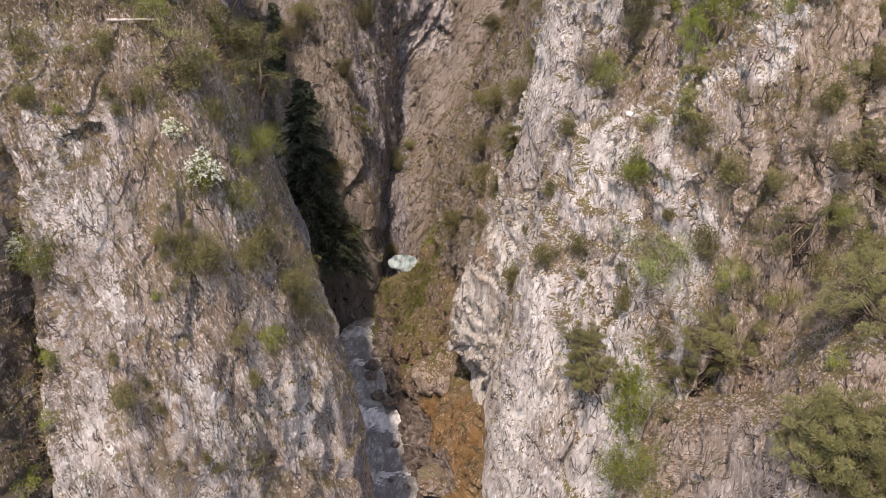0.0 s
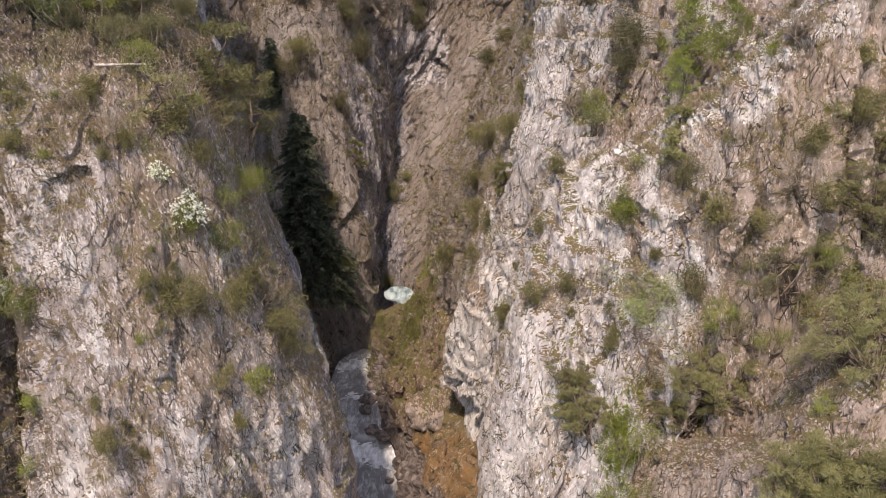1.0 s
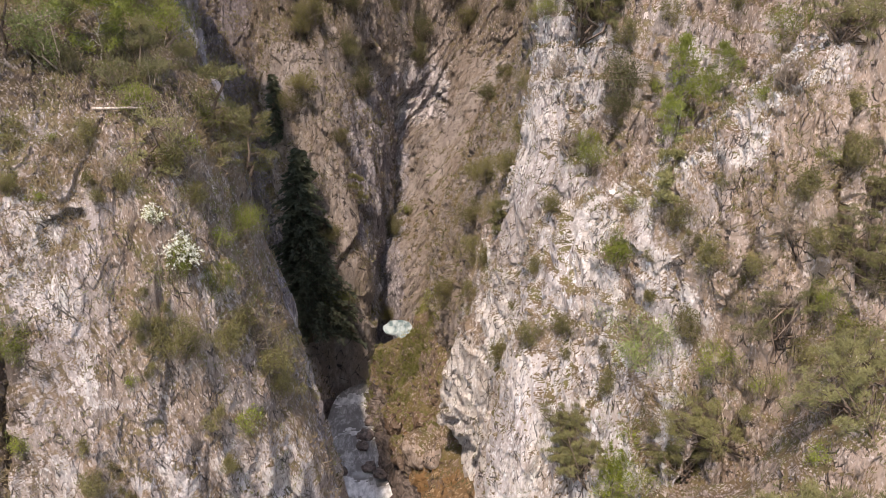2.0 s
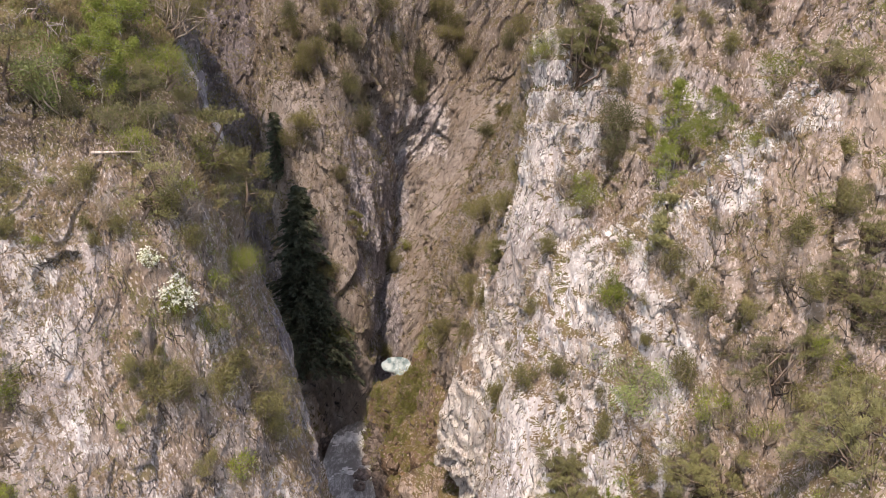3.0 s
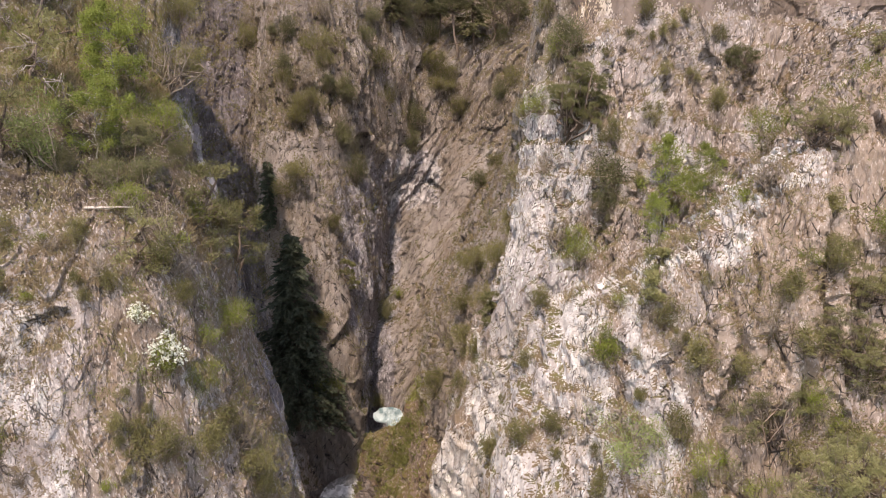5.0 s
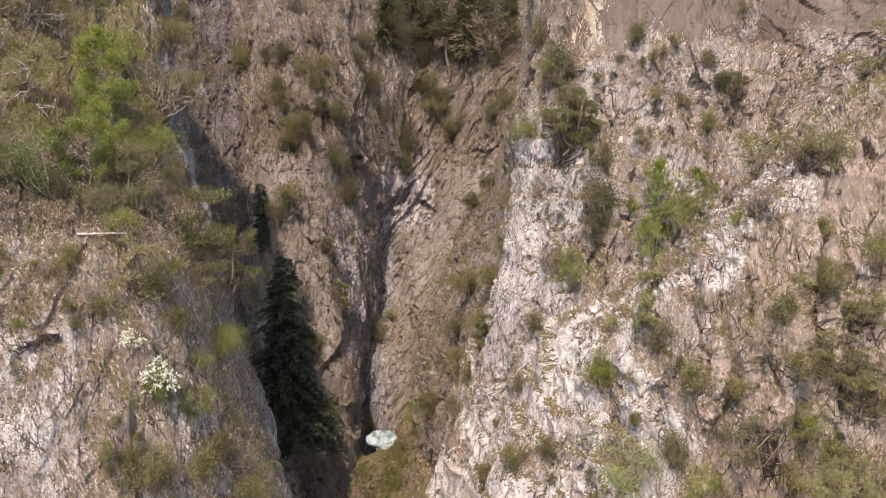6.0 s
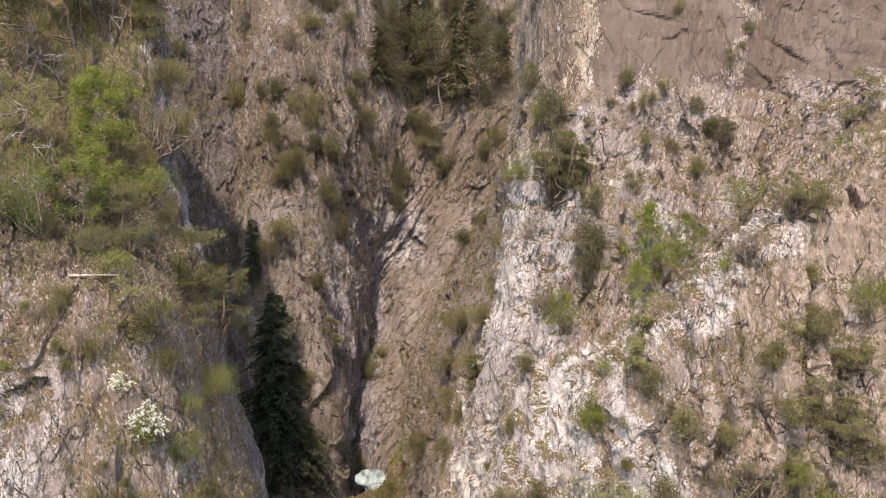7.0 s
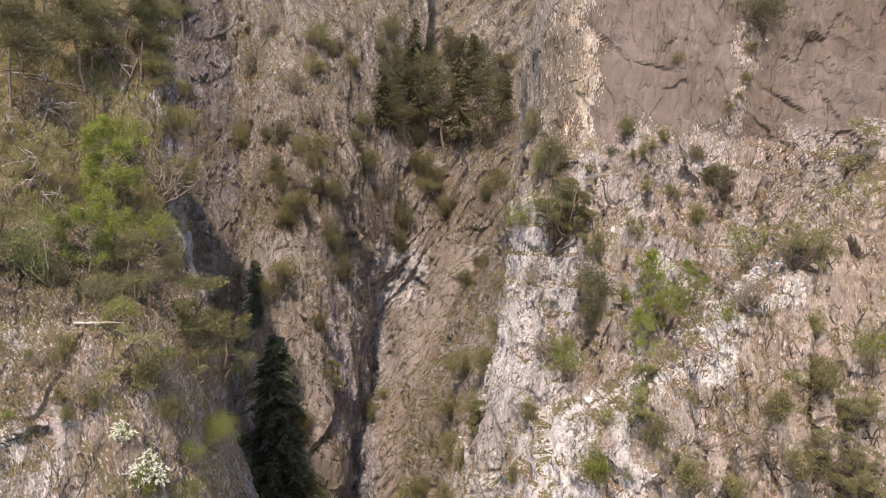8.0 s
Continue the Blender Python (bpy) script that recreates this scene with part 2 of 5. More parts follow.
    flat = maths(nt, "ADD", sep.outputs[2], maths(nt, "MULTIPLY", maths(nt, "SUBTRACT", noise_at(nt, 0.55, 7, (1, 1, 0.75), 0.7), 0.5), 1.6))
    g = blend(nt, ramp(nt, noise_at(nt, 0.5, 5), 0.45, 0.62), turf, moss)
    g = blend(nt, ramp(nt, noise_at(nt, 7.0 * k, 4, (1, 1, 0.5)), 0.4, 0.65, 0, 0.6), g, (0.2, 0.15, 0.085))
    g = blend(nt, ramp(nt, fine, 0.46, 0.36, 0, 0.6), g, tuple(0.45 * v for v in turf))
    g = blend(nt, ramp(nt, flake, 0.82, 0.9, 0, 0.8), g, tuple(0.9 * v for v in pale))
    c = blend(nt, ramp(nt, flat, turf_at, turf_at + 0.13), c, g)
    nt.links.new(c, bsdf.inputs["Base Color"])
    bsdf.inputs["Roughness"].default_value = 0.92
    bsdf.inputs["Specular IOR Level"].default_value = 0.25
    normal = None
    for height, deep in ((block_face, 0.45), (chip_face, 0.15), (flake_face, 0.06), (fine, 0.22), (crack, -0.16)):
        bump = node(nt, "ShaderNodeBump", Strength=0.95, Distance=abs(deep) * size * relief)
        bump.invert = deep < 0
        nt.links.new(height, bump.inputs["Height"])
        if normal:
            nt.links.new(normal, bump.inputs["Normal"])
        normal = bump.outputs[0]
    nt.links.new(normal, bsdf.inputs["Normal"])
    return m


def plain(name, col, col2, scale=6.0, rough=0.85, by_piece=0.0, stretch=(1, 1, 1), bump=0.0, leafy=0.0):
    """A two-tone surface; by_piece varies it from piece to piece of one mesh."""
    m, nt, bsdf = shader(name)
    f = ramp(nt, noise_at(nt, scale, 4, stretch), 0.35, 0.65)
    if by_piece:
        geo = nt.nodes.new("ShaderNodeNewGeometry")
        f = maths(nt, "ADD", maths(nt, "MULTIPLY", f, 1 - by_piece), maths(nt, "MULTIPLY", geo.outputs["Random Per Island"], by_piece))
    c = blend(nt, f, col, col2)
    info = nt.nodes.new("ShaderNodeObjectInfo")
    hsv = nt.nodes.new("ShaderNodeHueSaturation")
    nt.links.new(c, hsv.inputs["Color"])
    nt.links.new(ramp(nt, info.outputs["Random"], 0, 1, 0.75, 1.2), hsv.inputs["Value"])
    nt.links.new(hsv.outputs[0], bsdf.inputs["Base Color"])
    bsdf.inputs["Roughness"].default_value = rough
    bsdf.inputs["Specular IOR Level"].default_value = 0.2
    if leafy:
        tr = nt.nodes.new("ShaderNodeBsdfTranslucent")
        nt.links.new(hsv.outputs[0], tr.inputs["Color"])
        mix = nt.nodes.new("ShaderNodeMixShader")
        mix.inputs[0].default_value = leafy
        nt.links.new(bsdf.outputs[0], mix.inputs[1])
        nt.links.new(tr.outputs[0], mix.inputs[2])
        nt.links.new(mix.outputs[0], nt.nodes["Material Output"].inputs[0])
    if bump:
        bm_ = node(nt, "ShaderNodeBump", Strength=bump, Distance=0.05)
        nt.links.new(noise_at(nt, scale * 2, 5, stretch), bm_.inputs["Height"])
        nt.links.new(bm_.outputs[0], bsdf.inputs["Normal"])
    return m


GREY, PALE, BROWN = (0.37, 0.315, 0.292), (0.58, 0.52, 0.487), (0.31, 0.237, 0.182)
ROCK_LEFT = rock("limestone_left", GREY, PALE, BROWN, 0.52, 0.5, 0.28, turf=(0.245, 0.182, 0.132), moss=(0.185, 0.16, 0.085))
ROCK_RIGHT = rock("limestone_right", (0.44, 0.39, 0.37), (0.66, 0.605, 0.57), (0.34, 0.272, 0.215), 0.52, 0.58, 0.5, turf=(0.17, 0.122, 0.07), moss=(0.14, 0.13, 0.05), lean=-0.12, fleck=0.5)
ROCK_UPPER = rock("grey_brown_limestone", (0.4, 0.34, 0.312), (0.6, 0.535, 0.497), (0.33, 0.252, 0.198), 0.53, 0.5, 0.44, turf=(0.19, 0.13, 0.078), moss=(0.14, 0.13, 0.05), lean=-0.15, fleck=0.5)
ROCK_WEATHERED = rock("lichen_grey_limestone", (0.27, 0.228, 0.19), (0.46, 0.405, 0.35), (0.22, 0.17, 0.122), 0.53, 0.5, 0.45, turf=(0.16, 0.125, 0.07), moss=(0.14, 0.13, 0.05), lean=-0.1)
ROCK_TAWNY = rock("tawny_limestone", (0.29, 0.235, 0.206), (0.45, 0.39, 0.352), (0.25, 0.187, 0.143), 0.54, 0.5, 0.5, turf=(0.2, 0.14, 0.09), moss=(0.15, 0.14, 0.06), lean=-0.15, fleck=0.5)
ROCK_PROW = rock("limestone_prow", (0.49, 0.436, 0.412), (0.72, 0.668, 0.632), (0.38, 0.305, 0.242), 0.51, 0.57, 0.5, turf=(0.18, 0.128, 0.072), moss=(0.15, 0.14, 0.05), lean=-0.1, fleck=0.5)
ROCK_SHOULDER = rock("white_limestone", (0.52, 0.465, 0.425), (0.75, 0.7, 0.65), (0.42, 0.325, 0.235), 0.47, 0.62, 0.75, lean=-0.1, fleck=0.6)
ROCK_STREAK = rock("pale_streaked_limestone", (0.44, 0.385, 0.357), (0.65, 0.592, 0.556), (0.36, 0.28, 0.222), 0.48, 0.58, 0.6, fleck=0.7)
ROCK_SOIL = rock("soil_covered_rock", (0.38, 0.318, 0.283), (0.58, 0.51, 0.468), (0.31, 0.235, 0.178), 0.54, 0.5, 0.24, turf=(0.29, 0.215, 0.157), moss=(0.185, 0.158, 0.08), white=0.8)
ROCK_BACK = rock("limestone_back", (0.295, 0.25, 0.22), (0.43, 0.378, 0.337), (0.25, 0.2, 0.157), 0.55, 0.52, 0.66, size=1.9, lean=-0.5, fleck=0.35, white=0.35)
ROCK_SLAB = rock("brown_slab", (0.162, 0.126, 0.103), (0.215, 0.172, 0.146), (0.13, 0.096, 0.073), 0.56, 0.5, 0.8, cracked=0.25, fleck=0.3, size=1.3, lean=-0.15, relief=0.3, white=0.25)
ROCK_OCHRE = rock("ochre_streaked_limestone", (0.4, 0.33, 0.26), (0.62, 0.54, 0.455), (0.36, 0.255, 0.155), 0.47, 0.54, 0.8, lean=-0.1)
ROCK_EARTHY = rock("earthy_limestone", (0.42, 0.347, 0.308), (0.6, 0.53, 0.485), (0.39, 0.298, 0.23), 0.55, 0.43, 0.5, turf=(0.19, 0.132, 0.078), moss=(0.155, 0.14, 0.055), lean=0.05, fleck=0.5, white=0.7)
ROCK_HEATH = rock("heathy_rock", (0.34, 0.28, 0.247), (0.56, 0.49, 0.445), (0.285, 0.212, 0.158), 0.55, 0.45, 0.3, turf=(0.235, 0.172, 0.12), moss=(0.16, 0.142, 0.065))
ROCK_TURF = rock("turf_slope", (0.19, 0.153, 0.128), (0.36, 0.31, 0.272), (0.14, 0.104, 0.07), 0.58, 0.45, 0.08, turf=(0.165, 0.13, 0.065), moss=(0.17, 0.168, 0.055))
# dark tone stands in for shade under the slope trees and in the groove
ROCK_SHADE_DARK = rock("shade_dark_rock", (0.19, 0.152, 0.132), (0.36, 0.31, 0.278), (0.13, 0.095, 0.07), 0.57, 0.44, 0.3, turf=(0.085, 0.064, 0.04), moss=(0.09, 0.084, 0.035))
# violet-grey tint paints in the sky-lit shade of faces turned from the sun
ROCK_VIOLET_SHADE = rock("violet_shade_limestone", (0.25, 0.222, 0.228), (0.45, 0.415, 0.415), (0.2, 0.17, 0.158), 0.55, 0.55, 0.7, size=1.5, lean=0.25, fleck=0.5)
ROCK_ROUGH = rock("fractured_grey_limestone", (0.34, 0.3, 0.295), (0.6, 0.555, 0.535), (0.27, 0.22, 0.19), 0.5, 0.6, 0.75, size=1.7, lean=-0.6)
ROCK_SCRUB = rock("scrubby_rock", (0.215, 0.177, 0.15), (0.4, 0.347, 0.303), (0.19, 0.145, 0.106), 0.54, 0.5, 0.46, turf=(0.15, 0.113, 0.067), moss=(0.12, 0.113, 0.05), size=1.9, lean=0.1, fleck=0.6, white=0.7)
# the gully's shade is put into this darker rock colour
ROCK_GULLY_SHADE = rock("gully_shade_rock", (0.15, 0.128, 0.13), (0.26, 0.23, 0.23), (0.125, 0.102, 0.094), 0.56, 0.5, 0.6, size=1.8, lean=0.25, fleck=0.6)
ROCK_BANK = rock("stained_bank", (0.27, 0.185, 0.105), (0.42, 0.32, 0.21), (0.23, 0.14, 0.068), 0.57, 0.45, 0.85, stain=(0.25, 0.145, 0.063), size=1.3, lean=-0.6, fleck=0.5)
ROCK_BROWN = rock("brown_bank", (0.22, 0.167, 0.132), (0.38, 0.315, 0.262), (0.195, 0.128, 0.082), 0.56, 0.45, 0.5, turf=(0.165, 0.128, 0.05), moss=(0.14, 0.142, 0.038), size=1.6, lean=-0.6, fleck=0.5)
ROCK_WET = plain("wet_rock", (0.075, 0.06, 0.052), (0.19, 0.152, 0.132), 2.0, 0.45, bump=0.9)
GRAVEL = plain("gravel", (0.12, 0.1, 0.085), (0.24, 0.21, 0.18), 8.0, 0.9, bump=0.8)
EARTH = plain("valley_ground", (0.09, 0.085, 0.05), (0.15, 0.12, 0.07), 0.4, 0.95)
BARK = plain("bark", (0.09, 0.065, 0.05), (0.2, 0.155, 0.12), 9.0, 0.9, stretch=(1, 1, 0.2), bump=0.5)
PALE_WOOD = plain("bleached_wood", (0.2, 0.165, 0.14), (0.42, 0.37, 0.32), 9.0, 0.8, stretch=(1, 1, 0.3))
BIRCH_BARK = plain("birch_bark", (0.17, 0.15, 0.13), (0.36, 0.335, 0.3), 5.0, 0.8)
TWIG = plain("twigs", (0.16, 0.125, 0.095), (0.3, 0.25, 0.2), 6.0, 0.9, 0.5)
SPRUCE_GREEN = plain("spruce_needles", (0.045, 0.056, 0.037), (0.11, 0.125, 0.077), 0.4, 0.7, 0.5, leafy=0.15)
FOREST_GREEN = plain("forest_pine_needles", (0.105, 0.105, 0.048), (0.215, 0.2, 0.092), 0.8, 0.7, 0.5, leafy=0.25)
FIR_GREEN = plain("forest_needles", (0.08, 0.08, 0.037), (0.18, 0.165, 0.08), 0.5, 0.7, 0.6, leafy=0.3)
PINE_GREEN = plain("pine_needles", (0.125, 0.125, 0.053), (0.285, 0.268, 0.118), 1.0, 0.7, 0.6, leafy=0.25)
LEAF_GREEN = plain("spring_leaves", (0.13, 0.16, 0.028), (0.27, 0.3, 0.06), 1.0, 0.6, 0.6, leafy=0.35)
LEAF_OLIVE = plain("olive_leaves", (0.105, 0.1, 0.04), (0.245, 0.222, 0.09), 1.0, 0.7, 0.6, leafy=0.3)
LEAF_PALE = plain("grey_green_leaves", (0.12, 0.15, 0.05), (0.28, 0.325, 0.12), 1.0, 0.7, 0.6, leafy=0.3)
LEAF_DARK = plain("evergreen_leaves", (0.08, 0.082, 0.038), (0.18, 0.17, 0.08), 1.0, 0.7, 0.6, leafy=0.2)
PALE_STONE = plain("white_stone", (0.45, 0.415, 0.385), (0.65, 0.61, 0.57), 3.0, 0.85, bump=0.4)
BIRCH_LEAF = plain("birch_leaves", (0.125, 0.155, 0.032), (0.27, 0.3, 0.075), 0.8, 0.6, 0.6, leafy=0.4)
PETAL = plain("white_blossom", (0.62, 0.62, 0.5), (0.8, 0.8, 0.72), 3.0, 0.7, 0.5, leafy=0.3)
DRY_GRASS = plain("dry_grass", (0.2, 0.15, 0.085), (0.36, 0.29, 0.175), 0.6, 0.9, 0.6, leafy=0.3)
BRUSH = plain("brown_brush", (0.1, 0.078, 0.048), (0.25, 0.2, 0.13), 0.5, 0.9, 0.6, leafy=0.2)
GREEN_GRASS = plain("green_grass", (0.12, 0.13, 0.04), (0.22, 0.215, 0.08), 0.6, 0.9, 0.6, leafy=0.3)


def water_material():
    m, nt, bsdf = shader("stream_water")
    foam = maths(nt, "ADD", maths(nt, "MULTIPLY", noise_at(nt, 0.35, 4, (1, 0.6, 1)), 0.35), maths(nt, "MULTIPLY", noise_at(nt, 1.7, 8, (1, 0.35, 0.8), 0.78, 1.0), 0.65))
    c = blend(nt, ramp(nt, foam, 0.46, 0.64), (0.2, 0.193, 0.183), (0.58, 0.575, 0.56))
    geo = nt.nodes.new("ShaderNodeNewGeometry")
    sep = nt.nodes.new("ShaderNodeSeparateXYZ")
    nt.links.new(geo.outputs["Normal"], sep.inputs[0])
    c = blend(nt, ramp(nt, sep.outputs[2], 0.72, 0.95, 0.7, 0.0), c, (0.46, 0.48, 0.48))
    nt.links.new(c, bsdf.inputs["Base Color"])
    bsdf.inputs["Roughness"].default_value = 0.5
    bsdf.inputs["Specular IOR Level"].default_value = 0.25
    bump = node(nt, "ShaderNodeBump", Strength=0.5, Distance=0.15)
    nt.links.new(noise_at(nt, 1.6, 5, (1, 0.6, 1)), bump.inputs["Height"])
    nt.links.new(bump.outputs[0], bsdf.inputs["Normal"])
    return m


WATER = water_material()
FOAM = plain("white_water", (0.36, 0.365, 0.36), (0.7, 0.7, 0.69), 1.3, 0.5, stretch=(1, 0.45, 1), bump=0.5)
POOL = plain("pool_water", (0.1, 0.15, 0.155), (0.36, 0.42, 0.42), 0.9, 0.25, stretch=(1, 0.4, 1), bump=0.3)

# ---- ground, far around ----
r = np.array([0, 60, 130, 260, 500, 1000, 2200.0])
ang = np.linspace(0, 2 * np.pi, 49)
gg = np.stack([np.stack([k * np.sin(ang), 40 + k * np.cos(ang), np.full(49, -13.0)], 1) for k in r])
gg[..., 2] += np.maximum(0, np.linalg.norm(gg[..., :2], axis=2) - 120) * 0.02
rock_mass("ground", gg, EARTH, "brown valley ground reaching to the horizon", "ground")

# ---- cliffs ----
def strips(*lines):
    """A test for bands on a wall that faces -y: (x, z) of both ends and half the width."""
    def test(c):
        hit = np.zeros(len(c), bool)
        for x0, z0, x1, z1, half in lines:
            dx, dz = x1 - x0, z1 - z0
            s = np.clip(((c[:, 0] - x0) * dx + (c[:, 2] - z0) * dz) / (dx * dx + dz * dz), 0, 1)
            hit |= np.hypot(c[:, 0] - x0 - s * dx, c[:, 2] - z0 - s * dz) < half
        return hit & (c[:, 1] < 74)
    return test


# soil pockets on the walls: (x, z) of both ends, half the width
SOIL_LEFT = ((-15.2, 34.2, -12.6, 29.3, 1.6), (-16.8, 33.4, -15, 29, 1.2), (-22.1, 25.7, -19.3, 23.3, 1.1), (-18.6, 23.7, -18.1, 20.3, 1.2), (-17.1, 19, -16, 15.8, 1.0), (-12, 25.5, -9.4, 20.5, 0.8), (-23.5, 40.8, -15, 39.6, 1.0))
SOIL_RIGHT = ((15.2, 45.3, 15.6, 38, 0.9), (19, 48.5, 17.4, 43.1, 1.2), (12.5, 50.9, 18.5, 48.1, 0.8), (20.9, 54.5, 26.7, 53, 0.9), (19.5, 41.8, 27.5, 48, 1.0), (5.5, 29.7, 3.5, 22.1, 1.2), (31.1, 70.3, 27.3, 59.9, 0.6), (13, 57.6, 19.8, 58.4, 0.8), (19.8, 58.8, 27, 57.4, 0.9))
SOIL_PROW = ((17.3, 37.3, 18, 32.5, 1.0), (14.4, 33.8, 14.7, 22.7, 0.7), (18.4, 29.7, 21.2, 24.6, 1.3), (20.9, 33.2, 24.2, 30.6, 1.3), (9, 27.2, 11.4, 27.8, 0.6), (13.6, 32.2, 13.9, 30, 0.8), (19.2, 38.6, 21, 40.6, 0.8))
left = [
    level(-13, -60, 18, -32, 28, -18, 33, -10, 39, -5.5, 46, -7, 58, -14, 78, -22, 96),
    level(8, -60, 20, -32, 29.5, -18, 33.5, -11.2, 40, -7, 46.5, -9, 58, -19, 80, -27, 98),
    level(23, -60, 21, -32, 31, -18, 35, -12.4, 39.8, -9.9, 45, -12, 58, -21, 82, -29, 100),
    level(34, -60, 24, -32, 33.5, -20, 37.2, -14.6, 40.5, -13.3, 47, -16, 60, -26.5, 78, -40, 96),
    level(43.5, -62, 28, -34, 37, -22, 41, -17, 42.8, -16.2, 51, -19.5, 66, -30, 80, -46, 97),
]
left += [
    level(47.5, -64, 32, -38, 40, -24.5, 44, -21, 49, -20, 56, -21.8, 67, -33, 82, -50, 98),
    level(55, -68, 40, -42, 47, -31, 52, -27, 58, -23.5, 64, -24.5, 70, -38, 84, -56, 99),
    level(70, -74, 55, -48, 62, -37, 66, -30, 69, -26, 71, -28, 76, -46, 88, -62, 102),
    level(90, -84, 78, -60, 86, -48, 90, -42, 90, -38, 90, -40, 94, -58, 102, -74, 112),
    level(104, -110, 120, -100, 140, -95, 150, -90, 155, -86, 158, -88, 160, -96, 165, -104, 170),
]
g = sheet(left, (12, 96, 116, 88, 72, 60, 24), (14, 110, 136, 120, 52, 64, 50, 30, 12))
g[..., 1] += 2.6 * np.exp(-((g[..., 0] + 24.4 + 0.05 * (g[..., 2] - 30)) / 0.75) ** 2) * np.clip((39 - g[..., 2]) / 3, 0, 1)
for spec in ((-14.0, 23.5, -11.2, 11.5, 1.1, 0.55), (-10.6, 23.5, -8.4, 10.5, 1.2, 0.5), (-18.2, 24.0, -14.6, 11.0, 0.7, 0.5), (-16.6, 38.0, -15.2, 28.0, 0.6, 0.4)):
    g = cleft(g, *spec)
g = notch(g, ((-14.1, 22.8, -11.6, 11.3), (-10.9, 22.8, -10.7, 14), (-9.4, 21, -7, 8), (-16.8, 22.5, -15.6, 15.5), (-13.6, 26.5, -12.6, 22.5), (-18.6, 34, -17, 28.5), (-16.2, 37.5, -14.6, 33), (-22.6, 33.5, -21.4, 26)), 0.3, 0.4)
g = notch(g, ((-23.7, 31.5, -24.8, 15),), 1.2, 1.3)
hollow = np.clip(1.25 - ((g[..., 0] + 20.5) / 1.25) ** 2 - ((g[..., 2] - 37.2 - 0.3 * (g[..., 0] + 21.1)) / 1.0) ** 2, 0, 1)
g[..., 1] += 0.55 * np.minimum(1, hollow * 3) * (g[..., 1] < 60)
rock_mass("cliff_left", crag(g, 0.95, 3, 0.5, big=0.65, mid=0.5, fine=0.8, beds=((1, 0.45, 2.1, 0.42), (1, 0.3, 0.75, 0.2))), ROCK_LEFT, "grey limestone buttress streaked with pale stains and dry turf",
          # first zone: the flank's shade, painted in violet-grey
          zones=((ROCK_VIOLET_SHADE, lambda c: c[:, 0] > -19.5 + (c[:, 1] - 56) * 0.0 + np.maximum(0, 52 - c[:, 1]) * 3 - np.maximum(0, c[:, 1] - 56) * 0.45),
                 (ROCK_EARTHY, lambda c: (c[:, 2] < 16) & (c[:, 1] > 50)),
                 (ROCK_HEATH, lambda c: (c[:, 1] < 56) & (c[:, 0] > -17.5 + 0.25 * (34 - c[:, 2])) & (c[:, 2] > 24) & (c[:, 2] < 46)),
                 (ROCK_TURF, lambda c: (c[:, 2] > 49) & (c[:, 0] < -20 - np.maximum(0, c[:, 1] - 60) * 0.6)),
                 # shade above the ledge, painted as a darker band of rock
                 (ROCK_SHADE_DARK, lambda c: (c[:, 2] > 43.9) & (c[:, 2] <= 49.5) & (c[:, 0] < -15.5) & (c[:, 1] < 62)),
                 # first strip darkens the cut groove in place of its shade
                 (ROCK_SHADE_DARK, strips((-23.9, 31, -24.9, 14, 1.5))), (ROCK_SOIL, strips(*SOIL_LEFT)),
                 (ROCK_STREAK, strips((-19.1, 30.2, -17.9, 26.5, 0.6), (-20.9, 34.3, -20.4, 32.1, 0.6), (-21.4, 23.6, -19.9, 17.9, 1.0), (-12.6, 22.3, -11.7, 18.3, 1.0), (-15.5, 22.8, -14.9, 15.9, 0.6), (-21.9, 37.8, -23, 35.3, 0.9), (-10, 19.2, -9, 13.3, 0.9)))))

right = [
    level(-13, -4, 138, -4, 117, -2, 93, 3, 80, 5, 66, 12, 58, 20, 56, 28, 55, 48, 50, 85, 38),
    level(5, -3.5, 137, -3, 117, -1.2, 92, 2.6, 78, 3.4, 67.5, 10.5, 59, 20, 56, 28, 55, 48, 50, 85, 38),
    level(10, -3.2, 137, -2.6, 117, -0.8, 91.5, 1.6, 76.5, 1.2, 67, 8.5, 59.5, 20, 55.5, 28, 54.5, 48, 50, 85, 38),
]
right += [
    level(18, -2.4, 136, -1.6, 117, 0, 91, 2.8, 75, 2.8, 65, 10.5, 58, 20, 55, 28, 54, 48, 50, 85, 38),
    level(27, 3, 135, 2.5, 118, 3.4, 90, 5.2, 74, 6, 62.4, 12, 56, 20, 54, 28, 54, 48, 50, 85, 39),
    level(38, 7, 133, 8, 118, 8.6, 90, 9, 75, 8.4, 60.8, 13.8, 56.4, 20, 55.5, 28, 55, 48, 51, 85, 40),
    level(46, 13, 133, 12.5, 118, 11.5, 92, 10.6, 76, 9.6, 63, 15, 58.4, 21.3, 56.8, 28, 56.5, 48, 53, 85, 42),
]
right += [
    level(58, 18, 137, 16, 122, 13.5, 96, 12.6, 80, 12, 66, 16, 62, 24, 60.4, 31, 60, 50, 57, 88, 46),
    level(90, 32, 148, 28, 132, 23, 108, 21, 92, 20, 74, 23, 71, 30, 69, 37, 68.5, 56, 66, 94, 58),
    level(104, 80, 200, 80, 180, 82, 160, 84, 150, 86, 140, 90, 134, 98, 130, 106, 126, 120, 120, 140, 110),
]
g = sheet(right, (36, 56, 60, 76, 84, 84, 84, 80, 12), (12, 20, 38, 46, 70, 66, 100, 150, 12))
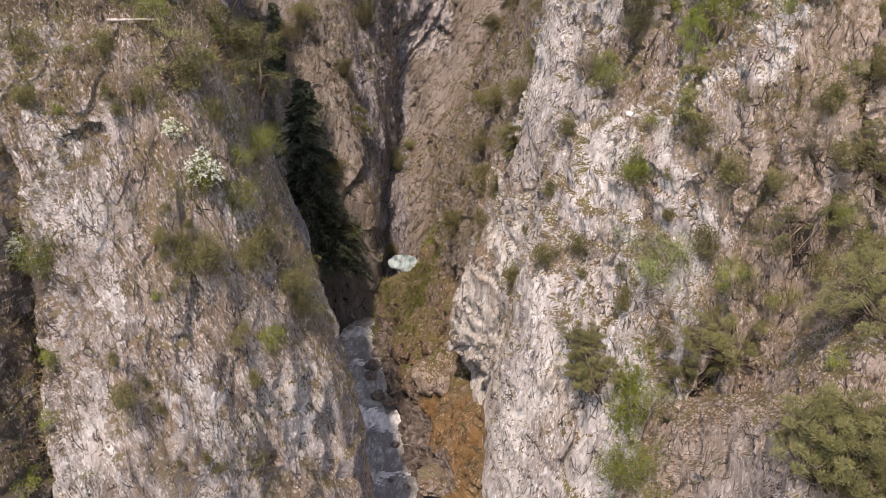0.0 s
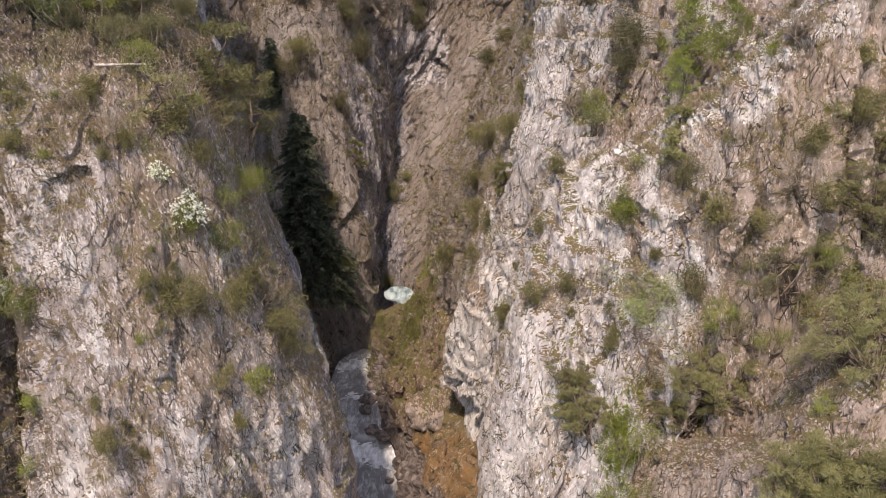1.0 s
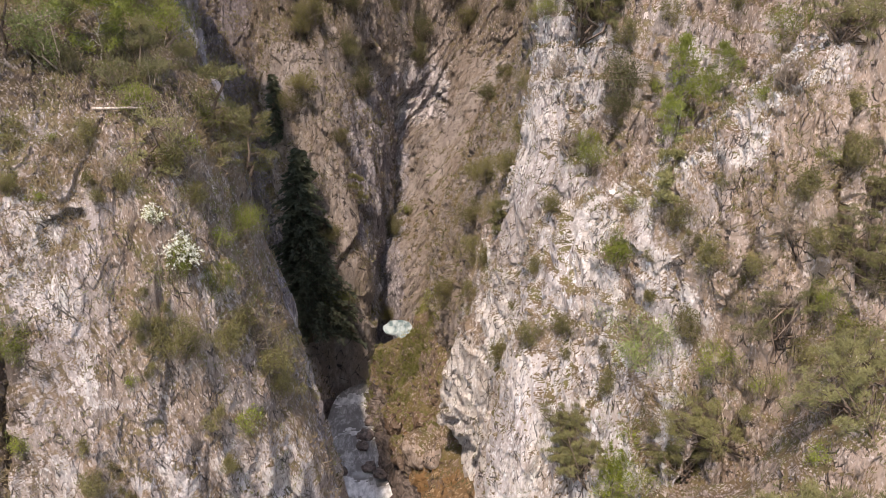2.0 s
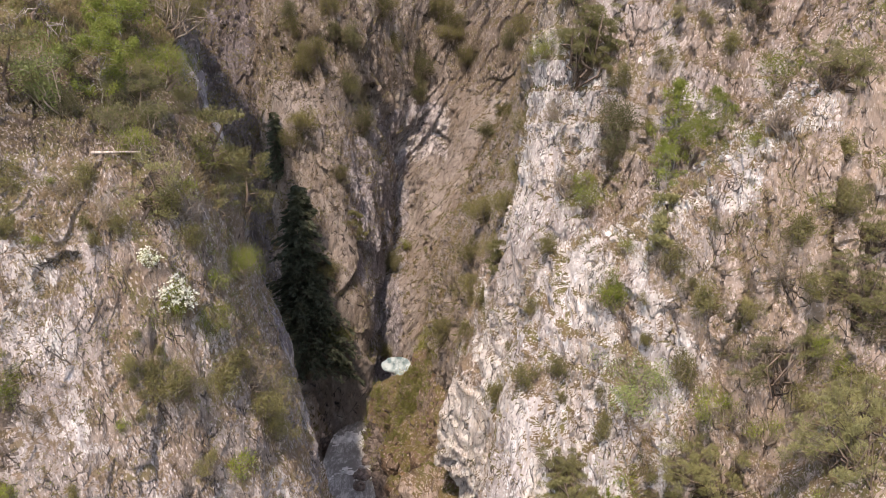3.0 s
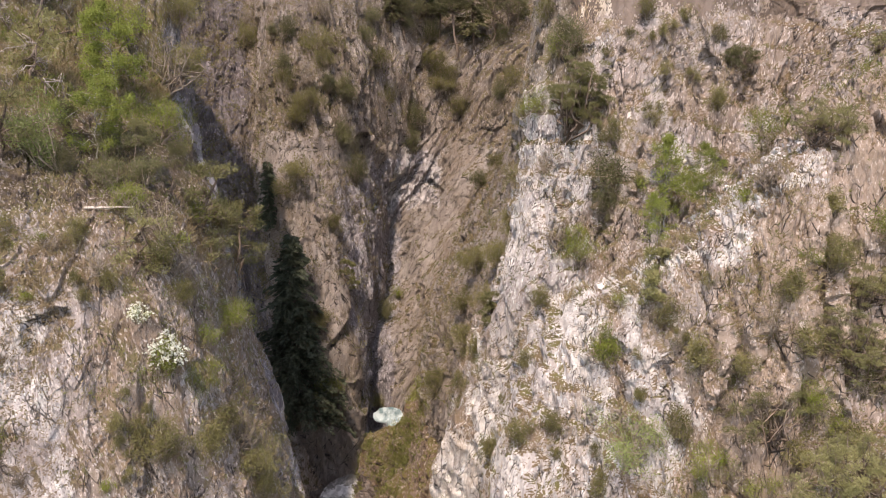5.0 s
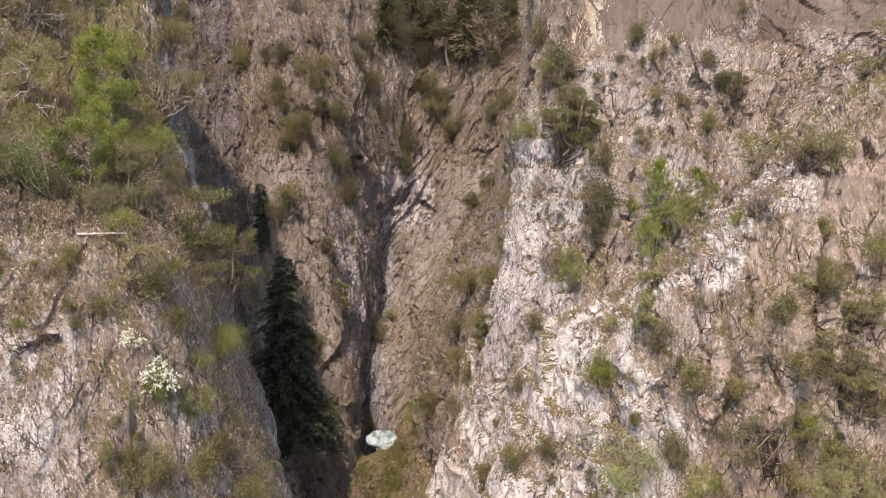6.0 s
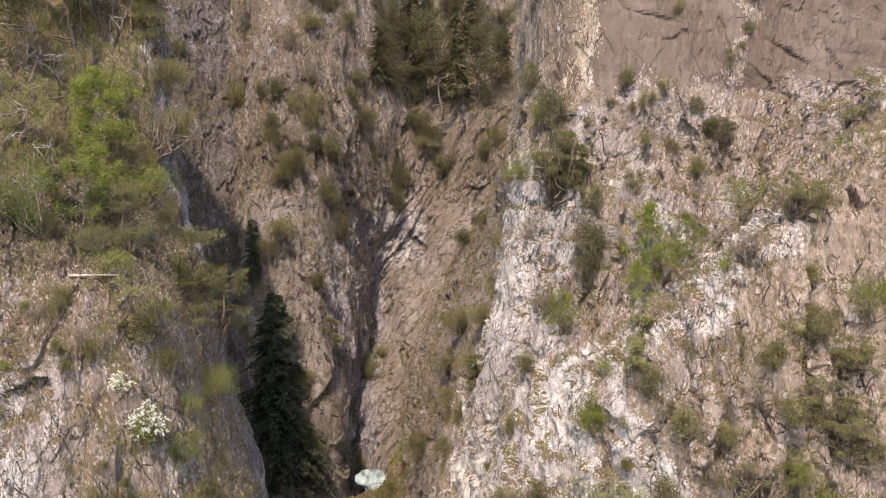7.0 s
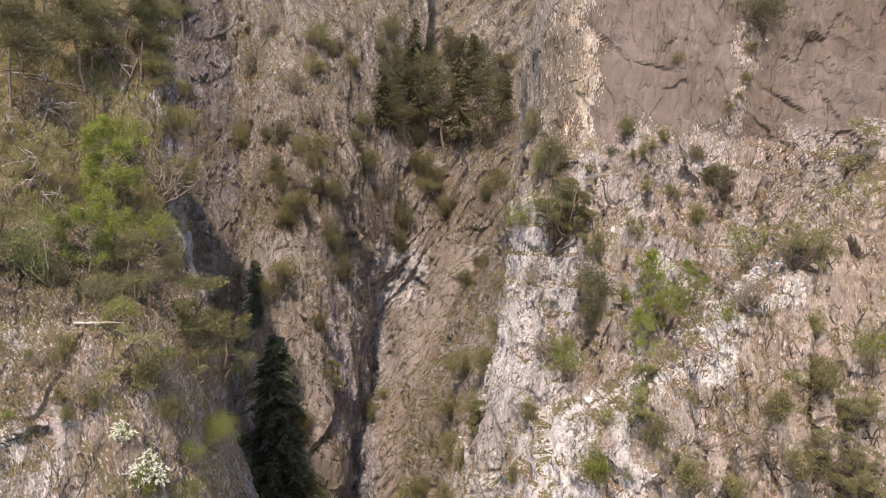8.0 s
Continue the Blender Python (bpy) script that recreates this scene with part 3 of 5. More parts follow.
g = notch(g, ((15.2, 45.3, 15.6, 38), (19, 48.5, 17.4, 43.1), (12.3, 46, 12, 39), (16.9, 56.5, 17.4, 50), (21.6, 56, 21.2, 50.5), (24.6, 56.5, 24, 51), (27.8, 55.5, 27.2, 50.5), (31, 56, 30.2, 50), (34, 55, 33, 48)), 0.9, 0.55)
g = notch(g, ((16.2, 69.5, 19.5, 65.6), (19.5, 65.6, 23.5, 64.6), (30.8, 63.5, 35.5, 60.2), (13.4, 66, 14, 58)), 0.3, 0.3)
rock_mass("cliff_right", crag(g, 1.0, 11, 0.7, big=0.65, mid=0.75, fine=0.8, beds=((1, -0.12, 1.9, 0.55), (0.3, 1, 2.6, 0.4), (1, -0.2, 0.7, 0.2)), calm=lambda p: np.clip((p[:, 2] - 57) / 3, 0, 1)), ROCK_RIGHT, "tall pale grey limestone wall with ledges of dry grass",
          zones=((ROCK_BACK, lambda c: c[:, 1] > 71), (ROCK_SHOULDER, lambda c: (c[:, 2] < 23) & (c[:, 1] < 73) & (c[:, 0] < 9)),
                 (ROCK_UPPER, lambda c: (c[:, 0] > 14.5 + 0.12 * (c[:, 2] - 45)) & (c[:, 2] > 37)), (ROCK_WEATHERED, lambda c: (c[:, 2] > 53.5) & (c[:, 0] < 15)),
                 (ROCK_TAWNY, lambda c: (c[:, 2] > 56.5 + 0.1 * (c[:, 0] - 20)) & (c[:, 1] < 76) & (c[:, 0] > 17)), (ROCK_SLAB, lambda c: (c[:, 2] > 58.4 + 0.04 * (c[:, 0] - 20)) & (c[:, 1] < 76) & (c[:, 0] > 12.5 + 0.28 * (c[:, 2] - 56))),
                 (ROCK_OCHRE, lambda c: (c[:, 2] > 57.5) & (c[:, 1] < 76) & (np.abs(c[:, 0] - 15.4 - 0.03 * (c[:, 2] - 60)) < 0.85)),
                 (ROCK_SOIL, strips(*SOIL_RIGHT)),
                 (ROCK_SHOULDER, strips((10.3, 47.6, 8.9, 43.1, 0.7), (8.9, 43.1, 7.8, 35.8, 0.8), (5.7, 28, 6.2, 24.4, 0.8), (20.8, 48.5, 24.7, 45.4, 0.6)))))

prow = [
    level(-13, 4, 62, 3, 47, 10, 41, 18, 37.5, 26, 36, 36, 33, 50, 27),
    level(8, 5, 62, 4.6, 46, 10, 42, 18, 38.6, 26, 37, 36, 34, 50, 28),
    level(20, 6.2, 62, 6.4, 46, 10.5, 43.2, 17, 40.2, 24, 38.8, 36, 36, 50, 30),
]
prow += [
    level(29.5, 8, 61, 9, 50.5, 12.8, 46, 18.5, 42.2, 23, 40.2, 36, 38, 50, 33),
    [(8.4, 62, 33), (10.5, 56, 35), (14.2, 48, 36.4), (18, 46, 40.5), (22.8, 43.4, 45.2), (30, 44.4, 52.4), (50, 40, 60)],
    [(9.5, 65, 33), (12.5, 60, 35.5), (15.5, 58, 36.8), (19.6, 58, 39), (24.5, 58, 42.4), (31.5, 58, 49.4), (52, 56, 59)],
]
g = sheet(prow, (50, 92, 80, 80, 90, 44), (16, 92, 88, 110, 66))
for spec in ((15.4, 26.5, 14.2, 11.0, 1.1, 0.5), (18.6, 26.0, 16.8, 12.0, 1.0, 0.5), (11.8, 29.0, 9.4, 11.0, 0.8, 0.5), (21.0, 38.0, 19.6, 27.0, 0.9, 0.5), (25.6, 44.0, 24.2, 31.0, 1.0, 0.6)):
    g = cleft(g, *spec)
g = notch(g, ((14.4, 33.8, 14.7, 22.7), (17.2, 37.6, 17.2, 29), (12.6, 29.6, 11.4, 22), (9.4, 27, 8.2, 19), (10.6, 24, 9.4, 15)), 0.8, 0.45)
g = notch(g, ((19.2, 40, 19.6, 33), (20.4, 41.5, 20.5, 35), (21.5, 42.4, 21.9, 34), (22.8, 43.5, 22.8, 35.5), (24, 44, 24.4, 36), (25.6, 45, 25.4, 37), (27, 46, 27.2, 38), (18.8, 30.5, 18.4, 24), (20.4, 29, 20.8, 22)), 0.55, 0.32)
rock_mass("cliff_prow", crag(g, 0.9, 23, 0.5, big=0.7, mid=0.75, fine=0.8, beds=((1, -0.08, 1.7, 0.5), (0.25, 1, 2.4, 0.35), (1, 0.05, 0.65, 0.2))), ROCK_PROW, "ribbed limestone buttress with pines and grassy gullies",
          zones=((ROCK_EARTHY, lambda c: c[:, 0] > 17.5 + 0.1 * (c[:, 2] - 30)), (ROCK_UPPER, lambda c: (c[:, 2] > 35.6 + 1.03 * (c[:, 0] - 14.2)) & (c[:, 0] > 13) & (c[:, 0] < 23.5)),
                 (ROCK_SOIL, strips(*SOIL_PROW)),
                 (ROCK_SHOULDER, strips((14.3, 36.9, 16.7, 39.5, 0.7), (16.7, 39.5, 20.5, 43.2, 0.6), (20.5, 43.2, 25.3, 46.8, 0.6), (12, 35.5, 12.6, 30.6, 0.9), (15.7, 36.4, 16.3, 32.8, 0.8), (6.9, 25.1, 7.4, 20.2, 0.6), (8.9, 22.2, 4.2, 11.2, 0.8)))))

knoll = [
    level(-13, 10, 43, 15, 26, 19, 23, 24, 21, 31, 19, 55, 10),
    level(10, 12, 43, 16, 28, 19.5, 25.6, 24, 24, 31, 22, 55, 13),
    [(14.6, 42, 16.5), (17.8, 29.5, 24.2), (20, 29.6, 26.8), (23.5, 30, 30), (31, 28, 33), (55, 19, 38)],
    [(15, 45, 17), (18.5, 37, 22), (21, 37, 25), (25, 39, 28.5), (32, 38, 33), (56, 32, 40)],
]
g = sheet(knoll, (100, 34, 40, 50, 16), (24, 110, 60))
rock_mass("rock_knoll", crag(g, 0.8, 31, 0.8, big=0.7, mid=0.6, fine=0.7), ROCK_EARTHY, "low rocky knoll overgrown with pines")

rib = [
    level(-13, -46, 92, -31, 106, -23, 99.5, -17.5, 102, -11.6, 104.5, -12.4, 112, -13, 136),
    level(4, -46, 98, -31, 109, -22, 100, -16.8, 101, -11.2, 103, -12.4, 112, -13, 137),
    level(18, -46, 104, -31, 112, -22.5, 102.5, -16.4, 101, -12.4, 103.5, -11.2, 118, -9.8, 139),
    level(36, -48, 113, -32, 119, -25, 110, -19.6, 107, -15.8, 109, -12.4, 122, -9.4, 138),
]
rib += [
    level(47, -50, 120, -34, 127, -27, 115, -20.4, 114, -16, 120, -12, 129, -7, 138),
    level(66, -54, 133, -37, 141, -29, 128, -21, 126, -15, 129, -9, 137, -1, 149),
    level(122, -66, 166, -48, 174, -38, 166, -25, 163, -15, 166, -9, 170, 0, 178),
    level(136, -90, 230, -70, 240, -56, 244, -40, 248, -26, 250, -14, 252, 0, 254),
]
g = sheet(rib, (60, 90, 66, 66, 66, 40), (30, 56, 70, 56, 110, 210, 10))
rock_mass("rock_rib", crag(g, 1.9, 41, 0.6, big=0.45, mid=0.7, fine=0.7, lean=0.5, beds=((1, 0.3, 4.0, 1.2), (1, 0.2, 1.5, 0.5))), ROCK_BACK, "earthy rock rib rising between a gully and the gorge",
          # gully and slot faces carry their shade as darker, violet rock colours
          zones=((ROCK_SCRUB, lambda c: c[:, 2] > 50), (ROCK_GULLY_SHADE, lambda c: c[:, 0] < -35.2 - 0.235 * (c[:, 2] - 59)), (ROCK_VIOLET_SHADE, lambda c: (c[:, 0] > -14.8) & (c[:, 1] > 108) & (c[:, 2] > 21) & (c[:, 2] < 45)), (ROCK_VIOLET_SHADE, lambda c: ((c[:, 0] > -16.2) & (c[:, 2] < 54) & (c[:, 1] > 105.5 + np.maximum(0, c[:, 2] - 18) * 0.4) & (c[:, 2] < 21)))))

back = [
    level(-13, -26, 112, -13, 113, -7, 111, -2, 111, 5, 114, 24, 124),
    level(5, -24, 119, -12.5, 118, -8, 115, -3, 112.5, 4, 116, 24, 126),
    level(14, -24, 127, -12.5, 125, -8.3, 120, -2.5, 116.5, 4, 118, 24, 128),
    level(24, -24, 136, -13, 136, -9, 138, -1, 124, 4.8, 122, 24, 130),
    level(36, -25, 145, -14, 144, -8.5, 141, -1, 139, 6, 131, 24, 136),
]
back += [
    level(48, -26, 148, -14, 143, -8, 138.5, 0, 142, 9, 138, 26, 143),
    level(68, -28, 160, -14, 150, -7, 147, 1, 149, 12, 147, 32, 150),
    level(84, -30, 178, -14, 174, -6, 172, 3, 172, 15, 166, 38, 160),
    level(130, -38, 202, -18, 198, -4, 194, 10, 194, 26, 188, 52, 180),
    level(140, -44, 260, -20, 260, 0, 262, 20, 262, 44, 260, 80, 256),
]
g = sheet(back, (44, 56, 60, 60, 56), (20, 36, 60, 90, 90, 110, 70, 110, 10))
g = notch(g, ((2.6, 27, 5.6, 28.4), (5.6, 28.4, 9, 31.8), (6.2, 25.6, 2, 20.6), (7.4, 35.5, 6.4, 32.6), (-3, 23, -1.2, 18), (-4.6, 30, -6.4, 25), (-2, 41.5, 1.5, 38), (-6, 40, -3.2, 44.4), (-4.4, 37, -1.2, 42.6), (-8.6, 38.4, -5.6, 43)), 1.5, 0.75)
rock_mass("cliff_back", crag(g, 2.1, 53, 0.8, big=0.5, mid=0.5, fine=0.45, lean=-0.7, beds=((0.7, -0.7, 4.6, 1.3), (0.8, -0.6, 1.7, 0.5))), ROCK_BACK, "brown sloping slabs closing the head of the gorge",
          # violet zone paints the slot's shade onto its back wall
          zones=((ROCK_SCRUB, lambda c: (c[:, 2] > 49)), (ROCK_VIOLET_SHADE, lambda c: (c[:, 0] < -7) & (c[:, 2] < 46)), (ROCK_ROUGH, lambda c: (c[:, 0] > -10) & (c[:, 0] < 1) & (c[:, 2] > 36) & (c[:, 2] < 47))))

# ---- banks and stream ----
bank = [
    [(-2, 52, -10), (-3.2, 62, -9), (-4.6, 70, -8.6), (-6.6, 79, -6.4), (-9.6, 90, -5.6), (-11.4, 98, -5.2), (-10.9, 103.5, -4.8)],
    [(1, 52, -6), (-1.6, 62, -5), (-3.2, 70, -3), (-5, 79, -1.5), (-8, 90, -1), (-10.3, 97.5, 0), (-10, 103, 0.4)],
    [(3.6, 52, -1), (1.2, 63, 0), (-0.8, 70.5, 2.5), (-2.6, 79, 3), (-5, 91, 4), (-9.2, 98, 4), (-9.2, 102.4, 3.2)],
    [(5, 54, 4.5), (4.2, 66, 4.2), (2.6, 72, 6), (0.8, 80, 10), (-1.2, 91.5, 10), (-4.4, 98, 6.4), (-4.8, 102.4, 4.2)],
    [(7, 57, 7), (6.4, 69, 7), (5.4, 75, 10), (3, 82, 18), (1.4, 92, 20), (0, 100, 13), (-1, 106, 10)],
]
g = sheet(bank, (24, 40, 40, 46, 40, 20), (30, 40, 40, 30))
rock_mass("bank_right", crag(g, 1.3, 61, 0.9, big=0.8, mid=1.2, lean=0.6), ROCK_BROWN, "rust-stained gravelly stream bank below the wall", "bank",
          zones=((ROCK_EARTHY, lambda c: (c[:, 2] > 0.5) & (c[:, 2] < 5) & (c[:, 1] > 71) & (c[:, 1] < 76)), (ROCK_BANK, lambda c: (c[:, 2] < 1.5 + 0.35 * np.maximum(0, 70 - c[:, 1])) & (c[:, 1] < 78) & (c[:, 0] > -5)), (ROCK_WET, lambda c: (c[:, 2] < -0.4 - 0.12 * np.maximum(0, 84 - c[:, 1])) & (c[:, 1] > 60))))
bank = [
    [(-10, 54, -11), (-11.4, 62, -10), (-15.6, 75, -9.4), (-17.4, 86, -7), (-18, 97, -6.4), (-16, 106, -6)],
    [(-10.6, 54, -3), (-12.6, 64, -2), (-18.4, 77, -1), (-20.6, 86, 1.4), (-21.6, 95, 2.6), (-18, 106, 1)],
    [(-10, 56, 8), (-13.5, 68, 6), (-20, 80, 8), (-24, 87, 11), (-27, 98, 15), (-24, 110, 14)],
]
g = sheet(bank, (20, 36, 36, 36, 20), (30, 36))
rock_mass("bank_left", crag(g, 0.8, 67, 0.8, big=0.5), ROCK_EARTHY, "dark broken rock bank beside the stream", "bank",
          zones=((GRAVEL, lambda c: (c[:, 2] > 3.5) & (c[:, 1] > 82)), (ROCK_WET, lambda c: c[:, 2] < -5)))

course = [
    (-8, 109.5, 4.7, 1.6), (-7.4, 108.4, 4.5, 4.4), (-6.9, 105.7, 4.35, 4.6), (-7.1, 105.2, 2.4, 0.7), (-9.4, 104, -1.5, 0.6), (-11.6, 102.8, -3.6, 3), (-13.6, 99, -4.4, 5.6), (-13.2, 92, -4.8, 7),
    (-12.6, 85, -5.3, 8.4), (-11.8, 81, -5.8, 8.8), (-10.6, 77.5, -7.4, 9.6), (-9.4, 73, -8, 9.6), (-6.8, 62, -8.6, 9), (-4, 50, -9.4, 8), (2, 25, -10.6, 9), (14, -20, -11.6, 10), (40, -90, -12.4, 12),
]
c = spline(course, (8, 10, 8, 10, 10, 14, 24, 24, 20, 24, 24, 40, 30, 30, 20, 20))
tan = np.gradient(c[:, :2], axis=0)
side = np.stack([-tan[:, 1], tan[:, 0]], 1) / np.linalg.norm(tan, axis=1, keepdims=True)
s = np.linspace(-0.5, 0.5, 25)
g = np.zeros((len(c), 25, 3))
g[..., :2] = c[:, None, :2] + side[:, None] * (s[:, None] * c[:, None, 3:4])
g[..., 2] = c[:, None, 2]
p = g.reshape(-1, 3)
g[..., 2] += (0.12 * fractal(p * np.array((0.8, 0.5, 0)), 3, 71, True) + 0.1 * fractal(p * np.array((2.4, 1.6, 0)), 2, 73)).reshape(len(c), 25)
step = np.exp(-((g[..., 1] - 77.5) / 4.0) ** 2)
g[..., 2] += step * 0.45 * fractal(p * np.array((0.7, 0.55, 0)), 3, 75, True).reshape(len(c), 25)
rock_mass("stream", g[::-1], WATER, "white-grey mountain stream tumbling over rapids", "stream", True, zones=((FOAM, lambda c: (np.abs(c[:, 1] - 78.2) < 1.7) | (np.abs(c[:, 1] - 98.5) < 1.2) | (np.abs(c[:, 1] - 89) < 0.5) | (np.abs(c[:, 1] - 67.5) < 0.7)), (POOL, lambda c: c[:, 2] > 3.4)))


# ---- plants: building blocks ----
def tube(points, radii, sides=6):
    """A tapered limb along points; gives vertices and quads."""
    points, radii = np.asarray(points, float), np.asarray(radii, float)
    d = np.gradient(points, axis=0)
    d /= np.maximum(np.linalg.norm(d, axis=1, keepdims=True), 1e-9)
    ref = np.where(np.abs(d[:, 2:3]) > 0.9, np.array([[1.0, 0, 0]]), np.array([[0, 0, 1.0]]))
    a = np.cross(d, ref)
    a /= np.linalg.norm(a, axis=1, keepdims=True)
    b = np.cross(d, a)
    w = np.arange(sides) * 2 * np.pi / sides
    v = points[:, None] + radii[:, None, None] * (np.cos(w)[None, :, None] * a[:, None] + np.sin(w)[None, :, None] * b[:, None])
    f = []
    for i in range(len(points) - 1):
        for k in range(sides):
            f.append((i * sides + k, i * sides + (k + 1) % sides, (i + 1) * sides + (k + 1) % sides, (i + 1) * sides + k))
    return v.reshape(-1, 3), np.array(f)


def joined(pieces):
    verts, faces, n = [], [], 0
    for v, f in pieces:
        verts.append(v)
        faces.append(f + n)
        n += len(v)
    return np.concatenate(verts), np.concatenate(faces)


def unit(v):
    return v / np.maximum(np.linalg.norm(v, axis=-1, keepdims=True), 1e-9)


def blades(centre, along, length, width, rng):
    """Small leaves or needle sprays: one lozenge at each centre, pointing along."""
    n = len(centre)
    along = unit(along)
    across = unit(np.cross(along, unit(rng.normal(size=(n, 3)))))
    length, width = np.broadcast_to(length, (n,))[:, None], np.broadcast_to(width, (n,))[:, None]
    v = np.stack([centre, centre + along * length * 0.45 + across * width * 0.5, centre + along * length, centre + along * length * 0.45 - across * width * 0.5], 1)
    return v.reshape(-1, 3), np.arange(n * 4).reshape(n, 4)


def part(name, geometry, material, parent, label="", smooth=True):
    me = mesh_of(name, geometry[0], geometry[1], smooth)
    me.materials.append(material)
    ob = new(name, me)
    ob.parent = parent
    return tagged(ob, label)


def limb(rng, base, tip, sag=0.0, wobble=0.12, n=6):
    base, tip = np.asarray(base, float), np.asarray(tip, float)
    s = np.linspace(0, 1, n)[:, None]
    p = base + (tip - base) * s
    size = np.linalg.norm(tip - base)
    p[1:-1] += rng.normal(size=(n - 2, 3)) * size * wobble * 0.5
    p[:, 2] -= sag * size * (s[:, 0] ** 2)
    return p


def pine(seed, height=5.0, spread=0.42, lean=0.1, bare=0.35, dense=1.0, green=None, needle=1.0, bend=0.1, stout=0.035):
    """A crooked mountain pine: bent trunk, knotty limbs and flat pads of needles."""
    rng = np.random.default_rng(seed)
    top = np.array((lean * height * rng.uniform(-1, 1), -0.12 * height, height * 0.93))
    stem = limb(rng, (0, 0.1, -0.3), top, 0, bend, 9)
    wood = [tube(stem, np.linspace(stout, 0.2 * stout, 9) * height, 7)]
    cs, ds = [], []
    for k in range(int(17 * dense)):
        s = rng.uniform(bare, 1.0)
        start = stem[min(8, int(s * 8.99))]
        ang = rng.uniform(0, 2 * np.pi)
        reach = height * spread * (1.15 - 0.75 * (s - bare) / (1 - bare)) * rng.uniform(0.55, 1.1)
        tip = start + np.array((math.cos(ang) * reach, math.sin(ang) * reach, height * rng.uniform(-0.02, 0.14)))
        b = limb(rng, start, tip, 0.12, 0.25)
        wood.append(tube(b, np.linspace(0.011, 0.003, 6) * height, 4))
        for m in range(3):
            c = b[rng.integers(3, 6)] + rng.normal(size=3) * height * 0.035
            n = int(85 * dense)
            p = unit(rng.normal(size=(n, 3))) * rng.uniform(0.2, 1, (n, 1)) ** 0.5 * np.array((0.1, 0.1, 0.045)) * height
            cs.append(c + p)
            ds.append(unit(p * np.array((1, 1, 2))) + np.array((0, 0, 0.55)) + rng.normal(size=(n, 3)) * 0.4)
    for k in range(6):
        s = rng.uniform(0.15, bare + 0.2)
        start = stem[int(s * 8)]
        ang = rng.uniform(0, 2 * np.pi)
        tip = start + np.array((math.cos(ang), math.sin(ang), rng.uniform(-0.3, 0.3))) * height * rng.uniform(0.1, 0.24)
        wood.append(tube(limb(rng, start, tip, 0.2, 0.5), np.linspace(0.008, 0.002, 6) * height, 4))
    c, d = np.concatenate(cs), np.concatenate(ds)
    thing = new("pine_tree")
    part("trunk", joined(wood), BARK, thing)
    part("crown", blades(c, d, rng.uniform(0.16, 0.32, len(c)) * needle, 0.055 * needle, rng), green or PINE_GREEN, thing, "olive-green needle pads", False)
    return tagged(thing, "crooked mountain pine with flat olive-green needle pads on the cliff", "tree", "pines on the cliffs")


def mugo(seed, height=2.6, width=1.7, green=None, limbs=26, sprays=80, tuft=0.115, needle=1.0):
    """A low dwarf pine: many rising limbs under a rounded, broken dome of needle sprays."""
    rng = np.random.default_rng(seed)
    wood, cs, ds = [], [], []
    for k in range(limbs):
        ang, r = rng.uniform(0, 2 * np.pi), math.sqrt(rng.uniform(0.02, 1)) * 0.5 * width * height
        tip = np.array((math.cos(ang) * r, math.sin(ang) * r, height * rng.uniform(0.75, 1.05) * math.sqrt(max(0.08, 1 - 0.8 * (r / (0.5 * width * height)) ** 2))))
        b = limb(rng, (rng.normal() * 0.12, rng.normal() * 0.12, -0.2), tip, 0.0, 0.3)
        wood.append(tube(b, np.linspace(0.022, 0.006, 6) * height, 4))
        for m in range(3):
            c = b[rng.integers(3, 6)] + rng.normal(size=3) * height * 0.07
            p = unit(rng.normal(size=(sprays, 3))) * rng.uniform(0.25, 1, (sprays, 1)) * np.array((tuft, tuft, tuft * 0.38)) * height
            cs.append(c + p)
            ds.append(unit(p * np.array((1, 1, 2))) + np.array((0, 0, 0.6)) + rng.normal(size=(sprays, 3)) * 0.4)
    c, d = np.concatenate(cs), np.concatenate(ds)
    thing = new("dwarf_pine")
    part("wood", joined(wood), BARK, thing)
    part("crown", blades(c, d, rng.uniform(0.14, 0.3, len(c)) * needle, 0.034 * needle, rng), green or PINE_GREEN, thing, "", False)
    return tagged(thing, "broad low dwarf pine with olive-green needles on the buttress", "tree", "dwarf pines")


